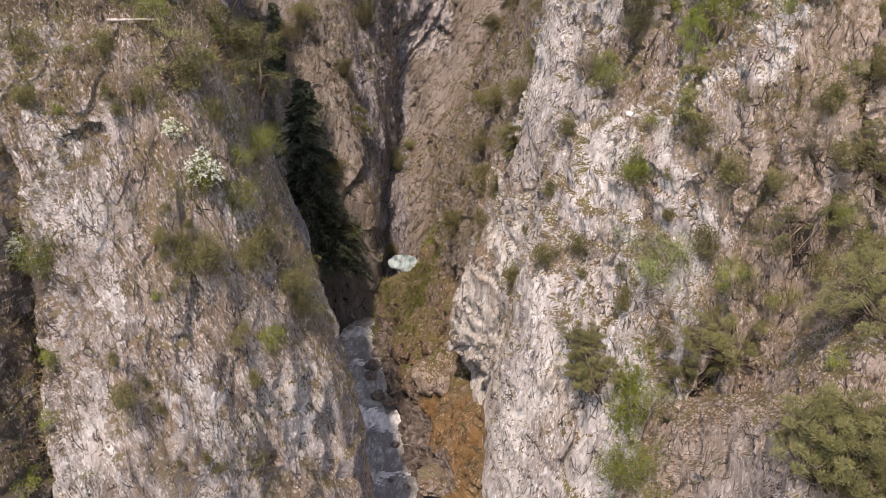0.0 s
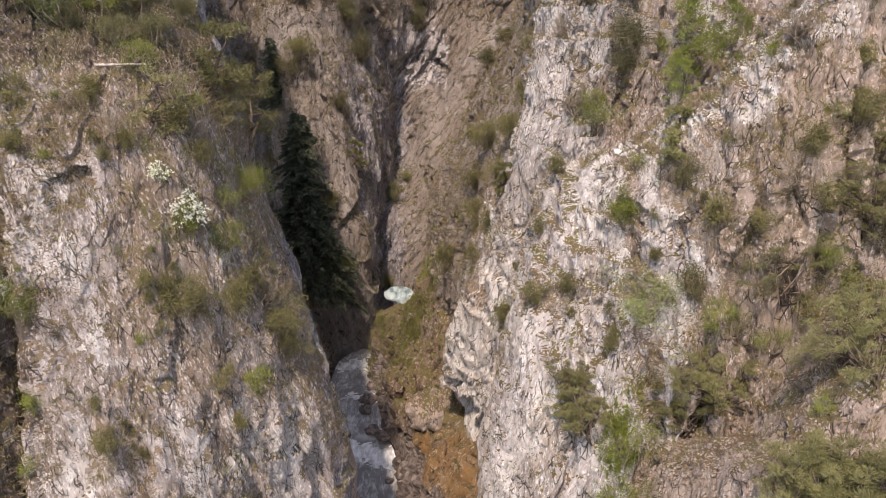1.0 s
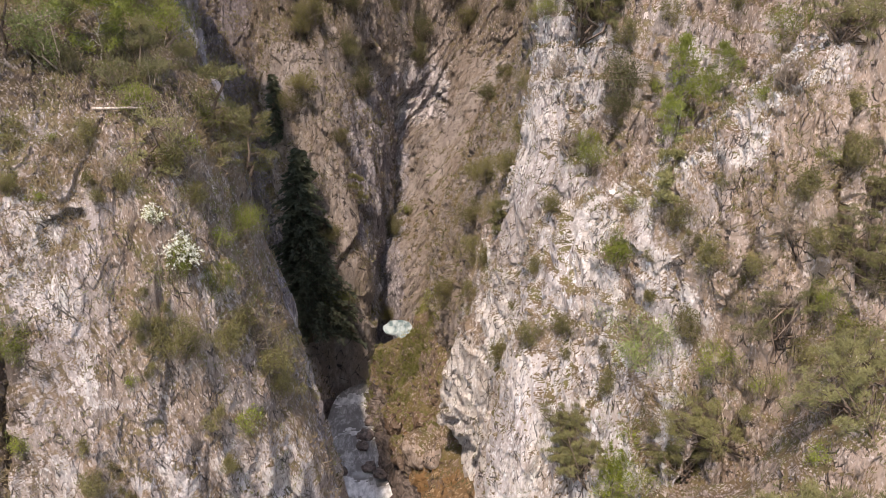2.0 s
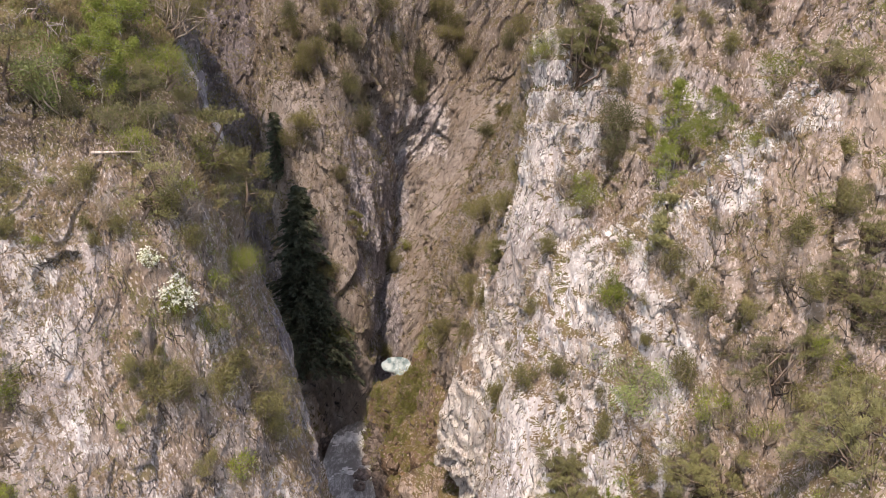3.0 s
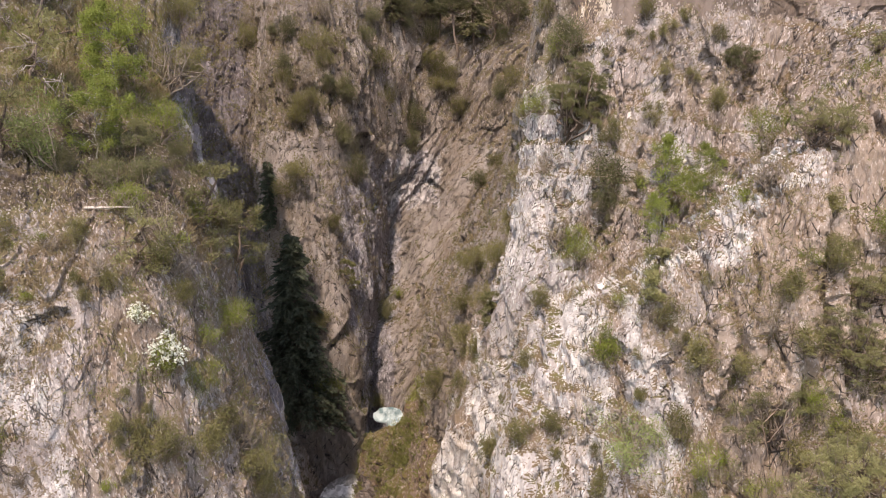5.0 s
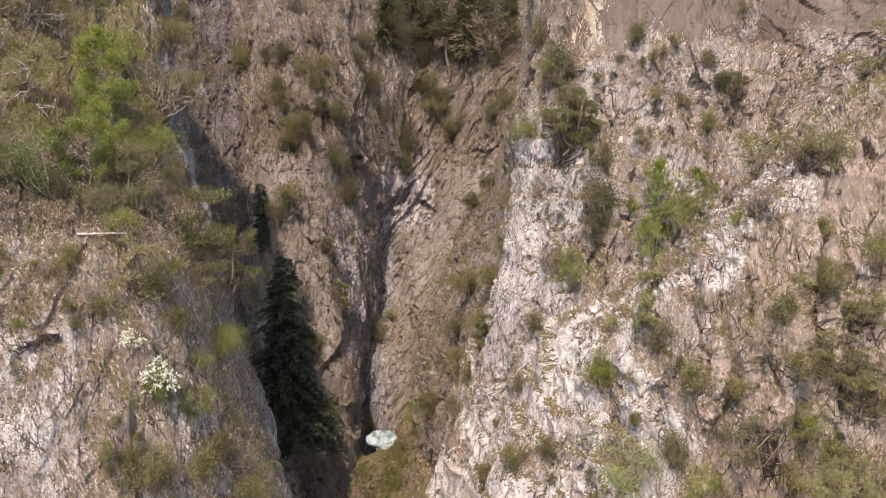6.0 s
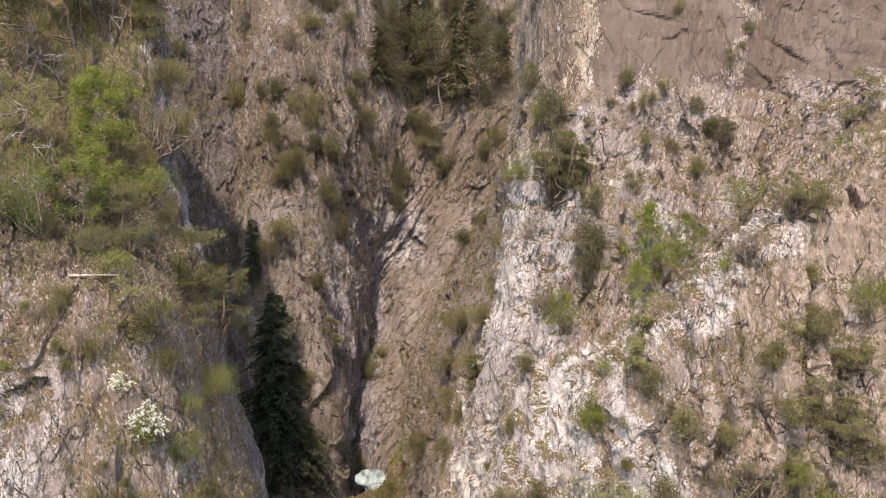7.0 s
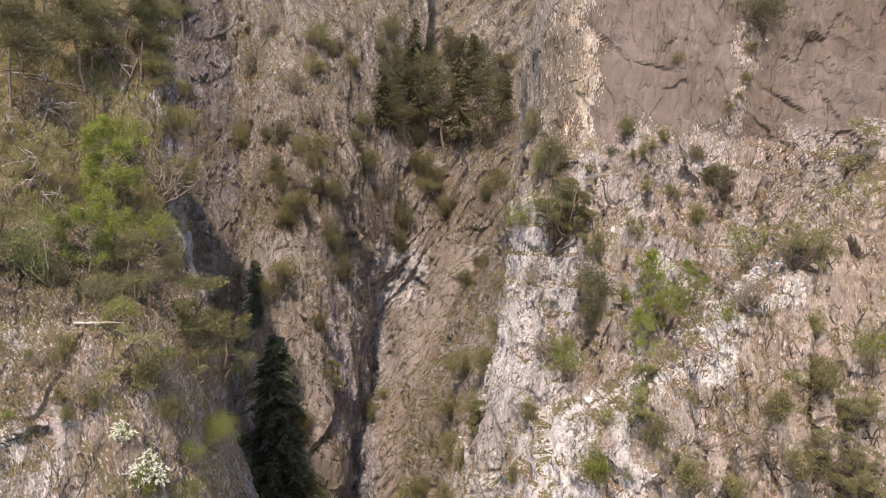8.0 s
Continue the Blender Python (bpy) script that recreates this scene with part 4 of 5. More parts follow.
def bush(seed, leaf, height=1.6, width=1.0, n=1500, size=0.1, name="shrub", label="", group="", stems=9, hollow=0.35, wood=None, petals=0):
    """A many-stemmed shrub with an uneven, open crown of small leaves."""
    rng = np.random.default_rng(seed)
    limbs, tips = [], []
    for k in range(stems):
        ang, r = rng.uniform(0, 2 * np.pi), rng.uniform(0.15, 1) * 0.5 * width * height
        tip = np.array((math.cos(ang) * r, math.sin(ang) * r, height * rng.uniform(0.5, 1.0) * (1.1 - 0.5 * r / (0.5 * width * height))))
        b = limb(rng, (rng.normal() * 0.05, rng.normal() * 0.05, -0.15), tip, 0.0, 0.25)
        limbs.append(tube(b, np.linspace(0.022, 0.005, 6) * height * 0.8, 4))
        tips += [b[4], b[5]]
        for m in range(4):
            s = b[rng.integers(2, 6)]
            e = s + unit(rng.normal(size=3) + np.array((0, 0, 0.5))) * height * rng.uniform(0.12, 0.3)
            limbs.append(tube(limb(rng, s, e, 0, 0.2, 4), np.linspace(0.008, 0.003, 4) * height, 3))
            tips.append(e)
    tips = np.array(tips)
    k = rng.integers(0, len(tips), n)
    p = unit(rng.normal(size=(n, 3))) * (rng.uniform(hollow, 1, (n, 1))) * np.array((0.2, 0.2, 0.16)) * height * rng.uniform(0.6, 1.2, (n, 1))
    c = tips[k] + p
    d = unit(p) + rng.normal(size=(n, 3)) * 0.6 + np.array((0, 0, 0.3))
    thing = new(name)
    part("wood", joined(limbs), wood or TWIG, thing)
    part("foliage", blades(c, d, rng.uniform(0.7, 1.3, n) * size, rng.uniform(0.45, 0.7, n) * size, rng), leaf, thing, "", False)
    if petals:
        k = rng.integers(0, len(tips), petals)
        p = unit(rng.normal(size=(petals, 3)) + np.array((0, -0.3, 0.4))) * np.array((0.23, 0.23, 0.19)) * height * rng.uniform(0.8, 1.15, (petals, 1))
        clump = tips[k] + p
        c = (clump[:, None] + rng.normal(size=(petals, 6, 3)) * 0.045).reshape(-1, 3)
        part("blossom", blades(c, rng.normal(size=(len(c), 3)) + np.array((0, -0.4, 0.5)), 0.11, 0.1, rng), PETAL, thing, "white blossom clusters", False)
    return tagged(thing, label, "shrub", group)


def broadleaf(seed, leaf, height=6.0, spread=0.3, n=4200, size=0.13, bark=None, name="birch_tree", label="", low=0.2, droop=0.15):
    """A slim young tree: one stem, upward limbs, a loose crown of light leaves."""
    rng = np.random.default_rng(seed)
    stem = limb(rng, (0, 0, -0.4), (0.04 * height * rng.uniform(-1, 1), -0.04 * height, height), 0, 0.018, 10)
    wood, tips = [tube(stem, np.linspace(0.011, 0.002, 10) * height, 6)], []
    for k in range(46):
        s = rng.uniform(low, 0.98)
        start = stem[int(s * 9.99)]
        ang = rng.uniform(0, 2 * np.pi)
        reach = height * spread * math.sin(math.pi * min(1, (s - low) / (1 - low) * 0.8 + 0.2)) * rng.uniform(0.5, 1.1)
        tip = start + np.array((math.cos(ang) * reach, math.sin(ang) * reach, reach * rng.uniform(0.1, 0.7)))
        b = limb(rng, start, tip, droop, 0.2)
        wood.append(tube(b, np.linspace(0.005, 0.0015, 6) * height, 3))
        tips += [b[3], b[4], b[5], b[5]]
    tips = np.array(tips)
    k = rng.integers(0, len(tips), n)
    p = unit(rng.normal(size=(n, 3))) * rng.uniform(0.15, 1, (n, 1)) * np.array((0.075, 0.075, 0.085)) * height
    thing = new(name)
    part("trunk", joined(wood), bark or BIRCH_BARK, thing)
    part("crown", blades(tips[k] + p, rng.normal(size=(n, 3)) + np.array((0, 0, -0.5)), rng.uniform(0.7, 1.3, n) * size, rng.uniform(0.5, 0.8, n) * size, rng), leaf, thing, "", False)
    return tagged(thing, label, "tree")


def spruce(seed, height=24.0, spread=0.17, whorls=44, leafage=34, green=None, low=0.06, blunt=0.8):
    """A dense dark spruce: whorls of drooping boughs hung with needle sprays."""
    rng = np.random.default_rng(seed)
    stem = limb(rng, (0, 0, -0.5), (0, 0, height), 0, 0.01, 10)
    wood = [tube(stem, np.linspace(0.014, 0.001, 10) * height, 7)]
    cs, ds = [], []
    for w in range(whorls):
        s = low + (0.99 - low) * w / whorls
        reach0 = height * spread * (1 - s) ** blunt + 0.25
        for k in range(6):
            ang = rng.uniform(0, 2 * np.pi)
            reach = reach0 * rng.uniform(0.45, 1.3)
            start = np.array((0, 0, (s + rng.uniform(-0.012, 0.012)) * height))
            tip = start + np.array((math.cos(ang), math.sin(ang), 0.12)) * reach
            b = limb(rng, start, tip, 0.42, 0.06)
            wood.append(tube(b, np.linspace(0.05, 0.01, 6), 3))
            n = int(leafage * (0.4 + reach / (height * spread)))
            u = rng.uniform(0.15, 1, n)
            c = np.stack([np.interp(u, np.linspace(0, 1, 6), b[:, j]) for j in range(3)], 1)
            side = np.array((-math.sin(ang), math.cos(ang), 0))
            c = c + side * (rng.uniform(-1, 1, (n, 1)) * 0.22 * reach * (1.1 - u[:, None])) + rng.normal(size=(n, 3)) * 0.06
            cs.append(c)
            ds.append(np.array((math.cos(ang), math.sin(ang), -0.5)) + side * rng.normal(size=(n, 1)) * 0.8 + rng.normal(size=(n, 3)) * 0.25)
    c, d = np.concatenate(cs), np.concatenate(ds)
    thing = new("spruce_tree")
    part("trunk", joined(wood), BARK, thing)
    part("crown", blades(c, d, rng.uniform(0.4, 0.8, len(c)), rng.uniform(0.14, 0.24, len(c)), rng), green or SPRUCE_GREEN, thing, "", False)
    return tagged(thing, "dark green spruce with drooping boughs rooted below the rock", "tree", "conifers in the gorge")


def snag(seed, height=3.0, material=None, arms=7):
    """A dead pine: a short trunk and pale, twisted bare limbs."""
    rng = np.random.default_rng(seed)
    stem = limb(rng, (0, 0, -0.3), (rng.uniform(-0.3, 0.3), -0.2, height), 0, 0.12, 8)
    thing = new("dead_tree")
    part("trunk", tube(stem, np.linspace(0.024, 0.008, 8) * height, 7), BARK, thing)
    for k in range(arms):
        wood = []
        start = stem[rng.integers(2, 8)]
        ang = rng.uniform(0, 2 * np.pi)
        reach = height * rng.uniform(0.25, 0.55)
        tip = start + np.array((math.cos(ang) * reach, math.sin(ang) * reach * 0.6, reach * rng.uniform(-0.3, 0.6)))
        b = limb(rng, start, tip, 0.35, 0.55, 8)
        wood.append(tube(b, np.linspace(0.014, 0.004, 8) * height, 5))
        for m in range(5):
            s = b[rng.integers(2, 6)]
            wood.append(tube(limb(rng, s, s + rng.normal(size=3) * reach * 0.25, 0.2, 0.5, 4), np.linspace(0.006, 0.002, 4) * height, 3))
        branch = part("branch", wood[0], material or PALE_WOOD, thing, "bleached bare branch")
        tagged(part("twig_spray", joined(wood[1:]), material or PALE_WOOD, branch), kind="stuff")
    return tagged(thing, "dead pine with twisted bleached branches on the grassy slope", "tree", "dead trees")


# ---- surface lookup ----
from mathutils.bvhtree import BVHTree

TREES = {}
for key, g in GROUNDS.items():
    TREES[key] = BVHTree.FromPolygons([tuple(v) for v in g.reshape(-1, 3)[:, :3].tolist()], grid_faces(g.shape[0], g.shape[1]).tolist())


def foot(x, y, z):
    """The nearest place on rock or ground."""
    best = None
    for key, tree in TREES.items():
        if key in ("stream", "ground"):
            continue
        hit = tree.find_nearest(Vector((x, y, z)), 8.0)
        if hit[0] is not None and (best is None or hit[3] < best[1]):
            best = hit[0], hit[3]
    return best[0] if best else Vector((x, y, z))


def planted(makers, spots, base_height, seed=0, sink=0.1, tilt=6.0, far=1.0):
    """Plants of one kind: built once each, then copied to their spots (x, y, z, height)."""
    rng = random.Random(seed)
    made = [f() for f in makers]
    used = set()
    for k, (x, y, z, h) in enumerate(spots):
        h = h * far if y > 95 else h
        ob = made[k % len(made)]
        p = foot(x, y, z)
        s = h / base_height
        m = Matrix.Translation((p.x, p.y - 0.05, p.z - sink * s)) @ pose(0, 0, 0, rng.uniform(-tilt, tilt) + tilt, rng.uniform(-tilt, tilt), rng.uniform(0, 360))
        if k % len(made) not in used:
            used.add(k % len(made))
            ob.scale = (s, s, s)
            ob.matrix_basis = m @ Matrix.Diagonal((s, s, s, 1))
        else:
            c = copy_thing(ob, m)
            c.scale = (s, s, s)


# ---- plants: where they stand (x, y, z, height) ----
FLOWER_SPOTS = [
    (-14.4, 40.5, 34.8, 3), (-15.8, 39.7, 37.7, 1.5), (-24.7, 37, 31.3, 2),
]
ALL_FLOWER = FLOWER_SPOTS
LEAF_SPOTS = [
    (-14.9, 40, 34, 1.6), (-13.2, 42.6, 32.4, 2.2), (-21.9, 38.9, 38.9, 1.1), (-12.5, 44.2, 35.2, 1.7), (-13.4, 49.3, 34.6, 2.7),
    (-16.9, 36.9, 28.3, 1), (-11.3, 41, 23.1, 2), (-22.2, 35.8, 30.9, 2.2), (-20.1, 54.8, 48.2, 3.5), 
    (-22.1, 34.4, 25.5, 1.5), (-24.4, 33.2, 17.7, 1.7), (-22.5, 33.1, 21.8, 1.3), (-15, 99.4, 10.4, 4.3), (-6.9, 126.2, 20.1, 2.1),
    (26.6, 52.4, 47.8, 3.3), (13.6, 56.6, 38.4, 2.8), (13.4, 57.3, 40, 1.7), (21.4, 44, 44.3, 1.4), (14.3, 46.9, 37, 1.2),
    (24.5, 40.4, 32.3, 2.1), (18.9, 41.1, 27.3, 2.5), (22.1, 40.3, 26.2, 2.1), (10.9, 62.3, 51, 2.5),
]
LEAF_SPOTS_B = [
    (13.5, 40.7, 18.2, 3.5), (12.5, 40.4, 12.8, 2.8), (13.7, 38, 13.8, 3.5), (20, 30.6, 27.3, 1.4), (11.8, 62.6, 55.9, 2.1),
    (29.6, 41.5, 41.9, 3.1), (-14.7, 44.9, 40.8, 1.7), (-21.5, 40.4, 42.2, 0.9), (-15.5, 49.5, 42.4, 2.5), (-17.3, 42.6, 43.8, 2.1),
    (-25.4, 61, 57.2, 3.5), (23.9, 40.3, 41.1, 1.3), (25.8, 40, 30.7, 1.7), (-1.4, 94.1, 12.5, 3.3),
]
ALL_LEAF = LEAF_SPOTS + LEAF_SPOTS_B
OLIVE_SPOTS = [
    (-23.8, 40.4, 42, 1.9), (-14.2, 38.8, 29.6, 2.6), (-12.4, 41.5, 28.8, 2.2), (-15.7, 38.5, 31, 1.5), (-18.3, 34, 22.7, 1.7),
    (-12.9, 38.9, 14.8, 1.8), (-19, 101, 17.1, 5.2), (4.6, 80.7, 28.3, 3.4), (4.2, 73.5, 25.5, 3.1), (1.6, 79.8, 18.2, 3.1),
    (-22, 108.8, 39.8, 5.4), (-20.4, 116.5, 53.2, 6.5), (10.6, 110.7, 44.1, 4), (-18.9, 124.4, 64.5, 7.1), (-20.4, 138.5, 86.6, 7.9),
    (1.4, 143.4, 60.1, 7.1), (17.1, 44.1, 36.3, 2), (26.2, 42, 43.6, 1.7), (15.8, 42.7, 22.1, 2.3), (10.2, 55.4, 34.8, 1.9),
    (16.3, 58.4, 48.1, 2.3), (19.9, 58.4, 49.9, 1.9), (25.2, 59.2, 51, 1.9), (7.4, 48.1, 26.6, 2.1),
]
OLIVE_SPOTS_B = [
    (10.2, 47.1, 27.5, 1.8), (8.8, 54, 29.9, 1.8), (25.4, 39.7, 29.5, 3.2), (17.6, 42.6, 29.2, 2.3), (18.7, 42.3, 33.9, 2.2),
    (22.5, 60.4, 58.3, 1.3), (19.2, 60.5, 58.8, 1.9), (28.2, 60.3, 60.9, 1.5), (23.7, 60.8, 65.4, 1.0), (11.5, 67.7, 59.7, 2.8),
    (-19.6, 40.6, 42.3, 1.5), (-17.5, 40.3, 39.4, 1.5), (-15.6, 42.1, 40.3, 2.1), (-13.8, 42.7, 38, 1.8), (-14.8, 52.9, 41.1, 2.6),
    (-10.3, 45, 25.7, 2.8), (-9.5, 45.1, 23.9, 2.4), (-11.9, 42.9, 29.5, 1.9), 
    (23, 40.2, 39.1, 2), (25.6, 40.9, 40.3, 2.4), (23.8, 39.6, 35.8, 2),
]
OLIVE_SPOTS_C = [
    (20.8, 40.8, 34, 1.6), (23.5, 39.6, 28.6, 2.1), (28.4, 40.2, 32.8, 2.7), (12.3, 43.2, 25.1, 1.7), (6.3, 56.2, 21.5, 2.2),
    (5.6, 80.8, 33.1, 3.4), (-9.8, 115.1, 2.5, 4), (-15.5, 101.1, 5.1, 5.3), (-16.4, 101.4, 20.6, 4.3), (-15.8, 108.3, 34.5, 4),
    (-20.5, 109, 43.3, 5.3), (-8.8, 134.9, 56.1, 5.4), (4.2, 141.8, 53.3, 6.8), (0.8, 143.7, 58.9, 5.7), (-11.7, 133.4, 62.5, 6.6),
    (-23.1, 115.9, 51.1, 5.7), (-1, 144.9, 63.8, 6), (-37.9, 141.1, 67.5, 6.9), (-14.6, 137.9, 82, 5.6), (20.4, 168.8, 91.3, 6.9),
    (15.6, 142.9, 60.3, 5.9), (-16.9, 137.6, 85.3, 5.1), (-21.7, 133.7, 80.9, 5.5), (-23.9, 119.2, 58, 4.9),
]
OLIVE_SPOTS_D = [
    (-18.5, 122, 61.3, 4.5), (-6.5, 152.1, 94.2, 6.9), (-22.9, 67.5, 59.2, 3.3), (-21.5, 65.4, 54.1, 3.2),
]
ALL_OLIVE = OLIVE_SPOTS + OLIVE_SPOTS_B + OLIVE_SPOTS_C + OLIVE_SPOTS_D
PINE_SPOTS = [
    (-16.6, 41.1, 40.1, 4.1), (-15.2, 50, 41.7, 5.4), (-14.3, 49.2, 39.1, 3.7), (-14.8, 57, 37.3, 5.2), (37.3, 57.6, 54.8, 5.3),
    (-25.3, 43.5, 47.1, 4.3), (-27.5, 51, 53, 4.6), (-23.5, 67.2, 61.9, 4.9),
]
ALL_PINE = PINE_SPOTS
BIRCH_SPOTS = [
    (-20.9, 46.6, 47, 5.7), (-24, 56.3, 51.8, 6.8),
]
ALL_BIRCH = BIRCH_SPOTS
GREY_SPOTS = [
    (-22.6, 44.4, 46.5, 4.3), (14.9, 43.3, 27.3, 4.2),
]
ALL_GREY = GREY_SPOTS
TWIG_SPOTS = [
    (-21.9, 61.9, 52.7, 5.4), (-9.8, 42.1, 12.4, 1.7), (-17, 100.5, 7.7, 6.1), (-10.9, 133.2, 46.6, 5.4), (-36.2, 147.4, 85.1, 7.2),
    (11.9, 139.7, 54.2, 5.8), (6.2, 142.4, 56.6, 8.2), (11.8, 57.5, 39.5, 3.8), (21.9, 42.7, 45.6, 2.4), (20.3, 40.7, 26.9, 1.8),
    (11.1, 60.8, 45.7, 2), (22, 40.7, 31.4, 2.5), (23.1, 37.8, 26.9, 2.1), (36.1, 61.2, 67.7, 2.5), (-18, 39.9, 40.4, 1.7),
    (-14.6, 43, 39.8, 2.2), (-15.5, 43.1, 42, 2.9), (-20.5, 39.8, 41.9, 1.3), (-11.2, 44.3, 27.7, 3.1), (-21.1, 35.7, 29.5, 1.3),
    (15.9, 44.9, 36.5, 1.5), (21.9, 40.2, 37, 2),
]
TWIG_SPOTS_B = [
    (20.1, 42, 31.3, 1.8), (17.3, 43, 29.3, 1.5), (2.2, 86.8, 23, 3.7), (-29.4, 122.5, 54.4, 5.9), (-13.6, 121.4, 51.5, 5.8),
    (-21.1, 120, 58.1, 6.9), (-31.4, 142.2, 90.9, 5.8), (-37.3, 147.1, 85.1, 7.2), (-24.2, 130, 76.8, 6.4), (-32.5, 141.9, 90.8, 5.8),
    (-19.6, 128, 70.2, 6.3), (-15, 140.7, 90.7, 5.8), (-38.7, 143.8, 71.3, 7.1), (-50, 149.3, 86.6, 7.3),
]
ALL_TWIG = TWIG_SPOTS + TWIG_SPOTS_B
SNAG_SPOTS = [
    (-25.6, 49, 51.6, 3.9), (-30.5, 57, 58.2, 6), (-28.5, 58.5, 58, 2.9), (-26.9, 64.4, 64.2, 5),
    (-24.3, 69, 65.6, 4.5), (-31.2, 54.6, 56.1, 2.7),
]
ALL_SNAG = SNAG_SPOTS
TALLPINE_SPOTS = [
    (-29.1, 62, 61.8, 9.6), (-33.4, 59.9, 63.8, 8.3), (-27.3, 65.6, 66.1, 8), (-24.6, 67.7, 65.8, 7.2), (-33.6, 64.6, 67.5, 7.9),
    (-51.7, 148.7, 90, 13.3), (-37.1, 62.7, 67.4, 7.6), (-30.4, 67.8, 69.6, 8.3), (-27.2, 70.7, 71.1, 8.1), (-32.3, 56.6, 59.7, 8.7),
    (-25.9, 66.3, 64.4, 8.1), (-27.4, 64.2, 63.3, 7.3), (-23.5, 67.2, 61.9, 7.1), (-29.5, 63.8, 64.8, 6.8),
]
SLOPE_PINES = [(-18.4, 46.2, 46.2, 3.6), (-22.4, 46.4, 47.6, 3.2), (-16.6, 47.6, 45.4, 3.4)]
ALL_TALLPINE = TALLPINE_SPOTS + SLOPE_PINES
SPRUCE_SPOTS = [
    (-20.1, 99.9, 5.6, 30.2),
]
ALL_SPRUCE = SPRUCE_SPOTS
SMALLSPRUCE_SPOTS = [
    (-26.7, 111.1, 34.6, 11), (-22.5, 101, 12, 13),
]
ALL_SMALLSPRUCE = SMALLSPRUCE_SPOTS
DARKB_SPOTS = [
    (-13.3, 121.1, 41.9, 8.4), (-4.8, 139.3, 46.6, 9.6), (8.4, 125.4, 40.2, 6.6), (-8.4, 123.5, 16.4, 6.3), (-16.1, 120.1, 57.1, 5.7),
    (-5.7, 141.9, 70.4, 7), (-1.1, 148.7, 69.6, 7.3), (13.5, 148.3, 68.9, 7.3), (-12, 135.5, 70.4, 6.7), (-25.4, 126.1, 66.7, 7.2),
    (-14.3, 120.8, 55.3, 7.9), (-15.2, 120.4, 47.3, 8.9), (-4.2, 140.6, 51.7, 9.3), (-7.5, 148.5, 91.9, 8.5), (16, 57.2, 43.7, 3.9),
    (15.8, 57.3, 42.1, 2.8), (31.5, 61.3, 68.4, 4.1), (13, 61.9, 55.8, 3.6), (-20.9, 99.3, 4.9, 6.1), (13.1, 140.6, 57.6, 6.7),
    (-24.6, 120.2, 60.7, 5.7), (-29.1, 128.5, 67, 4.7), (-12.6, 131.1, 66, 4.3), (-8.4, 144.9, 88.5, 7.1),
]
DARKB_SPOTS_B = [
    (-49.1, 143.4, 77, 7),
]
UNDER_SPOTS = [(-19.2, 44.4, 45.6, 2.2), (-21.8, 44.2, 46, 1.9), (-17, 46, 46, 2.2), (-23.6, 44.6, 47, 2), (-20.6, 47, 47.6, 2.4), (-18.2, 48.5, 47.6, 2.6), (-25.4, 45.4, 48, 2.2)]
ALL_DARKB = DARKB_SPOTS + DARKB_SPOTS_B + UNDER_SPOTS
PINESMALL_SPOTS = [
    (6.7, 64.9, 31.5, 2.5), (-13.7, 106, 26.7, 3.6), (16.6, 45, 38, 3.2),
]
ALL_PINESMALL = PINESMALL_SPOTS
FIR_SPOTS = [
    (-8.4, 139.6, 70.6, 12.5), (-5.6, 141.2, 68.5, 15.4), (-2.4, 149.3, 70.3, 16.3), (0.7, 150, 71, 16.3), (4.4, 145.6, 66.3, 21.4),
    (8, 146.3, 68.2, 18.8), (11.6, 147.3, 69.6, 17), (14.9, 150.7, 71.3, 14.5), (17.8, 154.6, 73.9, 12.9), (-7, 143.8, 76.5, 13.8),
    (-3.7, 150.1, 79, 13.4), (1.1, 171.5, 83.2, 16.5), (6.6, 168.4, 82, 16.2), (11.3, 165, 82.1, 15.8), (15.3, 165, 82.9, 13.7),
    (-2.1, 156, 86.5, 12), (6.7, 175.5, 92, 12.3),
]
ALL_FIR = FIR_SPOTS
MUGO_SPOTS = [
    (13.4, 60.4, 49.3, 5.5), (25.6, 43.6, 48.1, 2.6), (22.2, 40.6, 30.4, 3.2), (26.1, 40, 35.7, 2.7), (24, 33.8, 30.5, 2.7),
    (17.5, 40.6, 23.4, 2.5), (10.8, 42.3, 19.1, 4), (17.4, 41.3, 19.7, 3.9), (19.2, 40.7, 22.4, 3.4), (9.6, 43.7, 21.9, 2),
    (18.9, 28, 22.9, 4.8), (21.3, 27.4, 22.3, 5.6), (22.3, 31.5, 29.6, 3.2), (26.7, 40.3, 34.1, 2.8), (27.6, 41, 38.6, 2.4),
]
ALL_MUGO = MUGO_SPOTS
SMALLFIR_SPOTS = [
    (27.1, 59.2, 54.3, 2.3),
]
ALL_SMALLFIR = SMALLFIR_SPOTS
TALLGREEN_SPOTS = [
    (20.2, 54.9, 41.9, 6.7), (17.5, 48.7, 40.9, 3.6), (20.9, 49.5, 43.6, 4.4),
]
ALL_TALLGREEN = TALLGREEN_SPOTS
ROUND_SPOTS = [
    (13.5, 46.1, 33, 2.8),
]
ALL_ROUND = ROUND_SPOTS
OLIVE_TEXT = "low olive-brown shrub clinging to a rock ledge"
GREEN_TEXT = "fresh green leafy shrub rooted in a rock crack"
rng = random.Random(31)
POCKET_SPOTS = []
for lines, deep, count in ((SOIL_LEFT, 37, 4), (SOIL_RIGHT, 57, 3), (SOIL_PROW, 43.5, 2)):
    for x0, z0, x1, z1, half in lines:
        for _ in range(count):
            u, v = rng.random(), rng.uniform(-0.8, 0.8) * half
            POCKET_SPOTS.append((x0 + (x1 - x0) * u + v, deep, z0 + (z1 - z0) * u + 0.3 * v, rng.uniform(0.6, 1.5) * (0.95 if deep > 50 else 0.85)))
